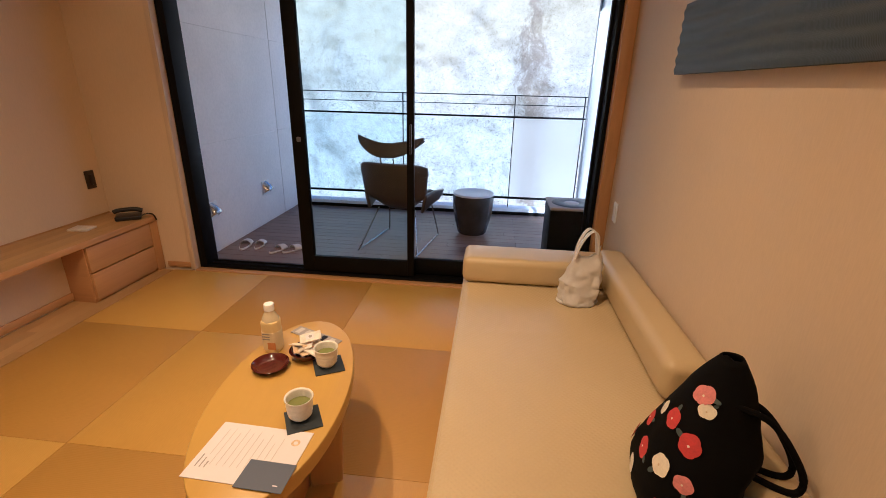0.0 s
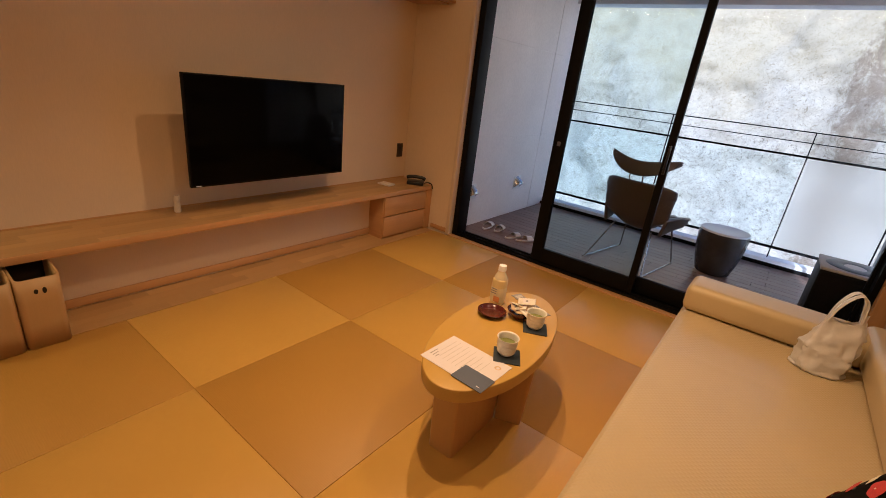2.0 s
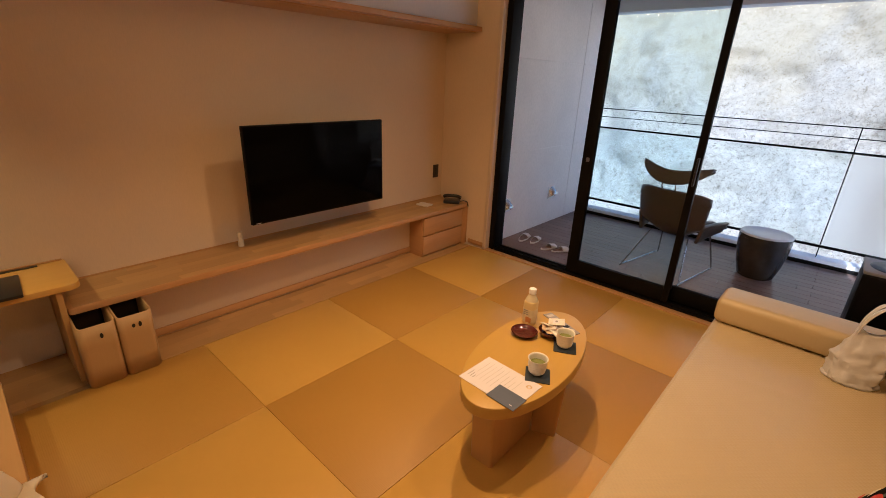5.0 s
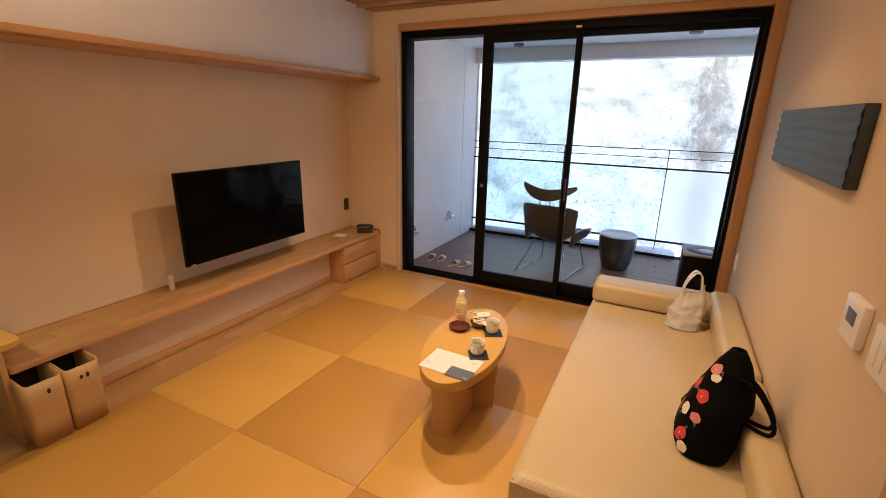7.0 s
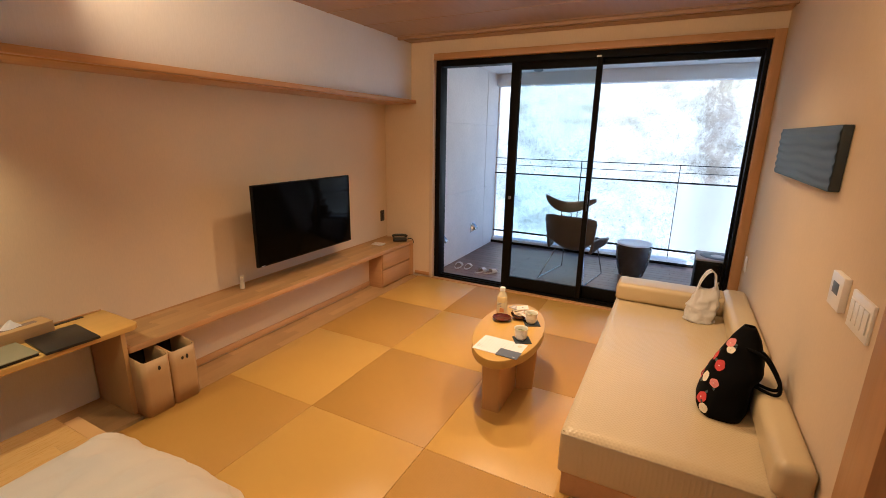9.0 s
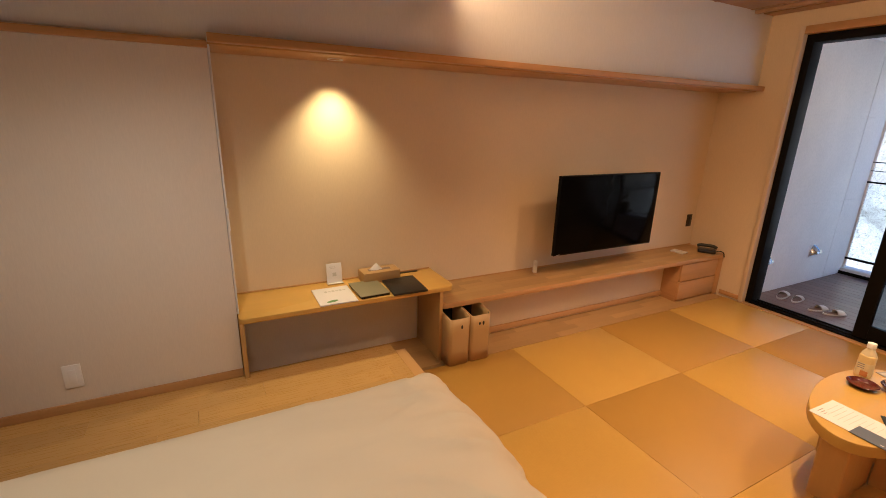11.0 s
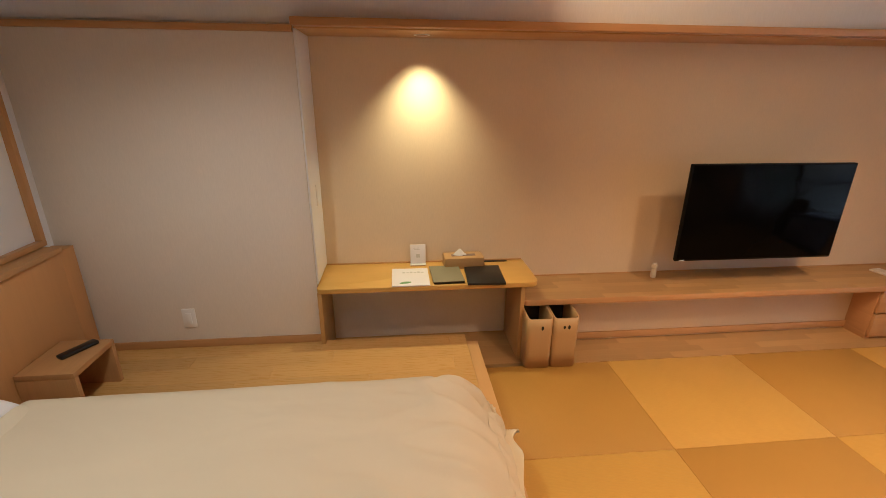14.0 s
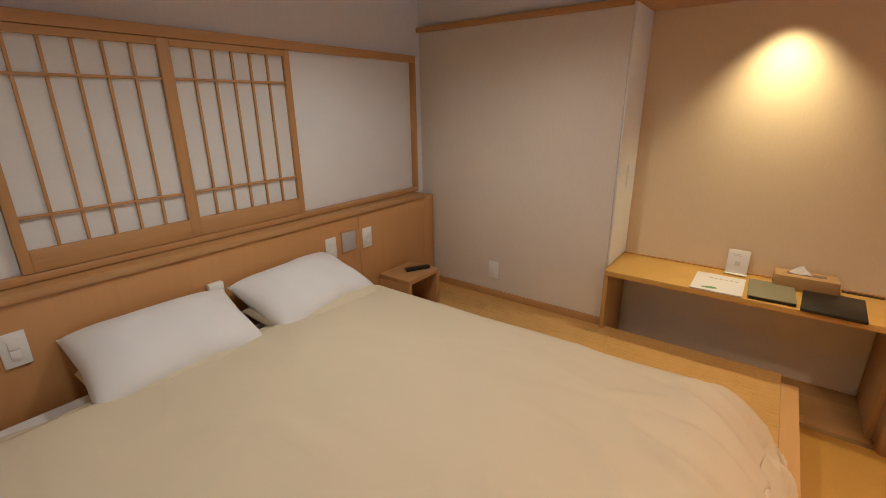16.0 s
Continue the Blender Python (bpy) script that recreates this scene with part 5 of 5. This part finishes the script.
def shoji(x0, x1, y):
    s = thing("shoji_screen", "oak lattice sliding screen with white paper", "shoji screen", pose((x0 + x1) / 2, y, 0.86), "two shoji screens")
    w, h = (x1 - x0) / 2, 0.766
    for a in (-1, 1):
        part("stile", box(*sorted((a * w, a * (w - 0.03))), -0.01, 0.012, 0, h, 0.002), M["oak_z"], s)
    part("rail", box(-w + 0.03, w - 0.03, -0.01, 0.012, h - 0.026, h, 0.002), M["oak_x"], s)
    part("rail", box(-w + 0.03, w - 0.03, -0.01, 0.012, 0, 0.075, 0.002), M["oak_x"], s)
    for z in (0.184, 0.624):
        part("cross_bar", box(-w + 0.03, w - 0.03, -0.004, 0.006, z - 0.005, z + 0.005, 0.001), M["oak_x"], s)
    for i in range(1, 6):
        x = -w + 0.03 + (2 * w - 0.06) * i / 6
        part("upright_bar", box(x - 0.005, x + 0.005, -0.006, 0.004, 0.075, h - 0.026, 0.001), M["oak_z"], s)
    part("paper", box(-w + 0.03, w - 0.03, -0.009, -0.007, 0.075, h - 0.026, 0), M["shoji"], s, "white shoji paper")
    return s


shoji(-1.253, -0.70, -2.532)
shoji(-0.715, -0.143, -2.530)

st = thing("bedside_table", "small open oak bedside stand", "bedside table", pose(-1.825, -2.325, ZP))
part("top", box(-0.145, 0.145, -0.12, 0.12, 0.205, 0.232, 0.002), M["oak_x"], st)
for a in (-1, 1):
    part("side", box(*sorted((a * 0.145, a * 0.12)), -0.12, 0.12, 0, 0.205, 0.002), M["oak_z"], st)
part("back", box(-0.12, 0.12, -0.12, -0.108, 0, 0.205, 0.001), M["oak_x"], st)
rc = thing("remote_control", "black remote control on the bedside stand", "remote", pose(-1.87, -2.30, ZP + 0.232, 0, 0, 62))
part("body", box(-0.022, 0.022, -0.08, 0.08, 0, 0.018, 0.005), M["black_plastic"], rc)

# ---- balcony things ----
ZD = -0.02
ch = thing("lounge_chair", "brown shell lounge chair with headrest, wire legs", "chair", pose(-0.65, 3.86, ZD, 0, 0, -10))


def shell(u, v):
    """u across, v from the seat's front edge to the back's top."""
    s = u * 2 - 1
    prof = bend([(0, 0.36, 0.36), (0, 0.12, 0.33), (0, -0.10, 0.32), (0, -0.22, 0.40), (0, -0.29, 0.56), (0, -0.34, 0.73)], 10)
    k = v * (len(prof) - 1)
    i = min(int(k), len(prof) - 2)
    p = prof[i].lerp(prof[i + 1], k - i)
    half = 0.25 - 0.02 * math.sin(math.pi * min(1, v * 1.6)) + 0.045 * max(0, v - 0.5) / 0.5 - 0.012 * max(0, v - 0.94) / 0.06
    wing = abs(s) ** 2.6
    up = 0.16 * wing * math.sin(math.pi * min(1.0, v * 1.45)) ** 1.5 * (v < 0.69)
    drop = 0.035 * abs(s) ** 6 * (v > 0.9)
    return Vector((half * s, p.y + 0.20 * wing * max(0, v - 0.35), p.z + up - drop))


sh = hull("shell", sheet(shell, 36, 50), M["chair"], 0.02, ch, "dark brown shell")


def crest(u, v):
    s = u * 2 - 1
    h = 0.075 * (1 - abs(s) ** 2.5) ** 0.6
    return Vector((0.275 * s, -0.37 + 0.10 * s * s + 0.02 * (v - 0.5), 0.835 + 0.085 * s * s + h * (v - 0.5) * 1.5))


hull("headrest", sheet(crest, 30, 8), M["chair"], 0.035, ch, "curved brown headrest")
for a in (-1, 1):
    def wing(u, v, a=a):
        """A padded arm that leaves the back's side and flares out to its rounded front end."""
        y = -0.20 + 0.42 * u
        top = 0.47 - 0.03 * u + 0.015 * math.sin(math.pi * u)
        h = 0.15 * (1 - 0.5 * u) * (1 - max(0.0, (u - 0.86) / 0.14) ** 2) ** 0.5
        return Vector((a * (0.235 + 0.035 * math.sin(1.4 * u) + 0.03 * v), y, top - h * (1 - v)))
    hull("armrest", sheet(wing, 20, 8), M["chair"], 0.022, ch, "flared brown arm")
for x in (-0.045, 0.045):
    part("headrest_stem", tube(bend([(x, -0.33, 0.70), (x * 1.2, -0.355, 0.76), (x, -0.36, 0.82)], 5), 0.006, 8), M["steel"], ch)
for a in (-1, 1):
    pts = bend([(a * 0.16, -0.16, 0.33), (a * 0.25, -0.36, 0.03), (a * 0.255, -0.385, 0.007), (a * 0.255, -0.34, 0.006), (a * 0.25, 0.20, 0.006), (a * 0.245, 0.25, 0.012), (a * 0.2, 0.16, 0.33)], 6)
    part("leg_frame", tube(pts, 0.0065, 8), M["steel"], ch, "bent wire sled leg")
part("under_bar", tube([(-0.19, 0.12, 0.325), (0.19, 0.12, 0.325)], 0.0065, 8), M["steel"], ch)

stl = thing("ceramic_stool", "dark glazed barrel stool with a pale top", "stool", pose(-0.055, 4.19, ZD))
part("body", lathe([(0, 0.0), (0.125, 0.0), (0.135, 0.01), (0.165, 0.12), (0.185, 0.24), (0.192, 0.33), (0.190, 0.372)], 44), M["stool"], stl)
part("top", lathe([(0.190, 0.372), (0.188, 0.384), (0.178, 0.388), (0.168, 0.383), (0, 0.382)], 44), M["stool_top"], stl, "pale glazed top")

fan = thing("outdoor_unit", "dark square waste bin unit with a round top opening", "outdoor bin", pose(0.70, 3.40, ZD))
part("body", box(-0.17, 0.17, -0.17, 0.17, 0, 0.50, 0.012, 3), M["black"], fan)
part("top_plate", box(-0.172, 0.172, -0.172, 0.172, 0.50, 0.52, 0.006), M["ink"], fan, "pale grey top plate")
part("ring", lathe([(0.054, 0.5205), (0.06, 0.523), (0.138, 0.524), (0.145, 0.52)], 40), M["black_plastic"], fan)
part("hub", lathe([(0, 0.526), (0.05, 0.524), (0.056, 0.52)], 32), M["ink_light"], fan, "pale round cap")


def slipper(m):
    s = thing("slipper", "grey open-toed balcony slipper", "slipper", m, "two pairs of slippers")
    def sole(k):
        return [((0.046 + 0.006 * math.sin(2 * t / 40 * math.pi)) * k * math.cos(t / 40 * 6.283), 0.125 * k * math.sin(t / 40 * 6.283)) for t in range(40)]
    part("sole", prism(sole(1.0), 0, 0.018, 0.004), M["slipper"], s)
    part("insole", prism(sole(0.9), 0.018, 0.0205, 0.001), M["slipper_in"], s, "brown insole")
    def band(u, v):
        a = math.pi * u
        return Vector((0.050 * math.cos(a), 0.0 + 0.085 * v, 0.012 + (0.048 - 0.012 * v) * math.sin(a)))
    hull("upper", sheet(band, 16, 6), M["slipper"], 0.005, s)
    return s


s0 = slipper(pose(-1.93, 3.45, ZD, 0, 0, 12) @ Matrix.Diagonal((0.88, 0.88, 0.88, 1)))
for x, y, r in ((-1.815, 3.475, 8), (-1.615, 3.40, -20), (-1.50, 3.42, -32)):
    copy_thing(s0, pose(x, y, ZD, 0, 0, r) @ Matrix.Diagonal((0.88, 0.88, 0.88, 1)))

for y in (3.30, 4.18):
    L = thing("step_light", "small silver hooded light low on the balcony wall", "wall light", pose(-2.082, y, 0.315) @ Matrix.Diagonal((1.35, 1.2, 1.35, 1)), "balcony step lights")
    part("hood", sheet(lambda u, v: Vector((0.055 * math.sin(math.pi * v / 2) * math.sin(math.pi * u) + 0.001, 0.06 * math.cos(math.pi * u) * (1 if v > 0 else 1), -0.045 + 0.10 * math.sin(math.pi * u) ** 0.7 * (1 - 0.55 * v))), 18, 6), M["steel"], L, "bright metal hood")
    part("plate", box(0, 0.004, -0.06, 0.06, -0.045, 0.055, 0.001), M["white"], L)
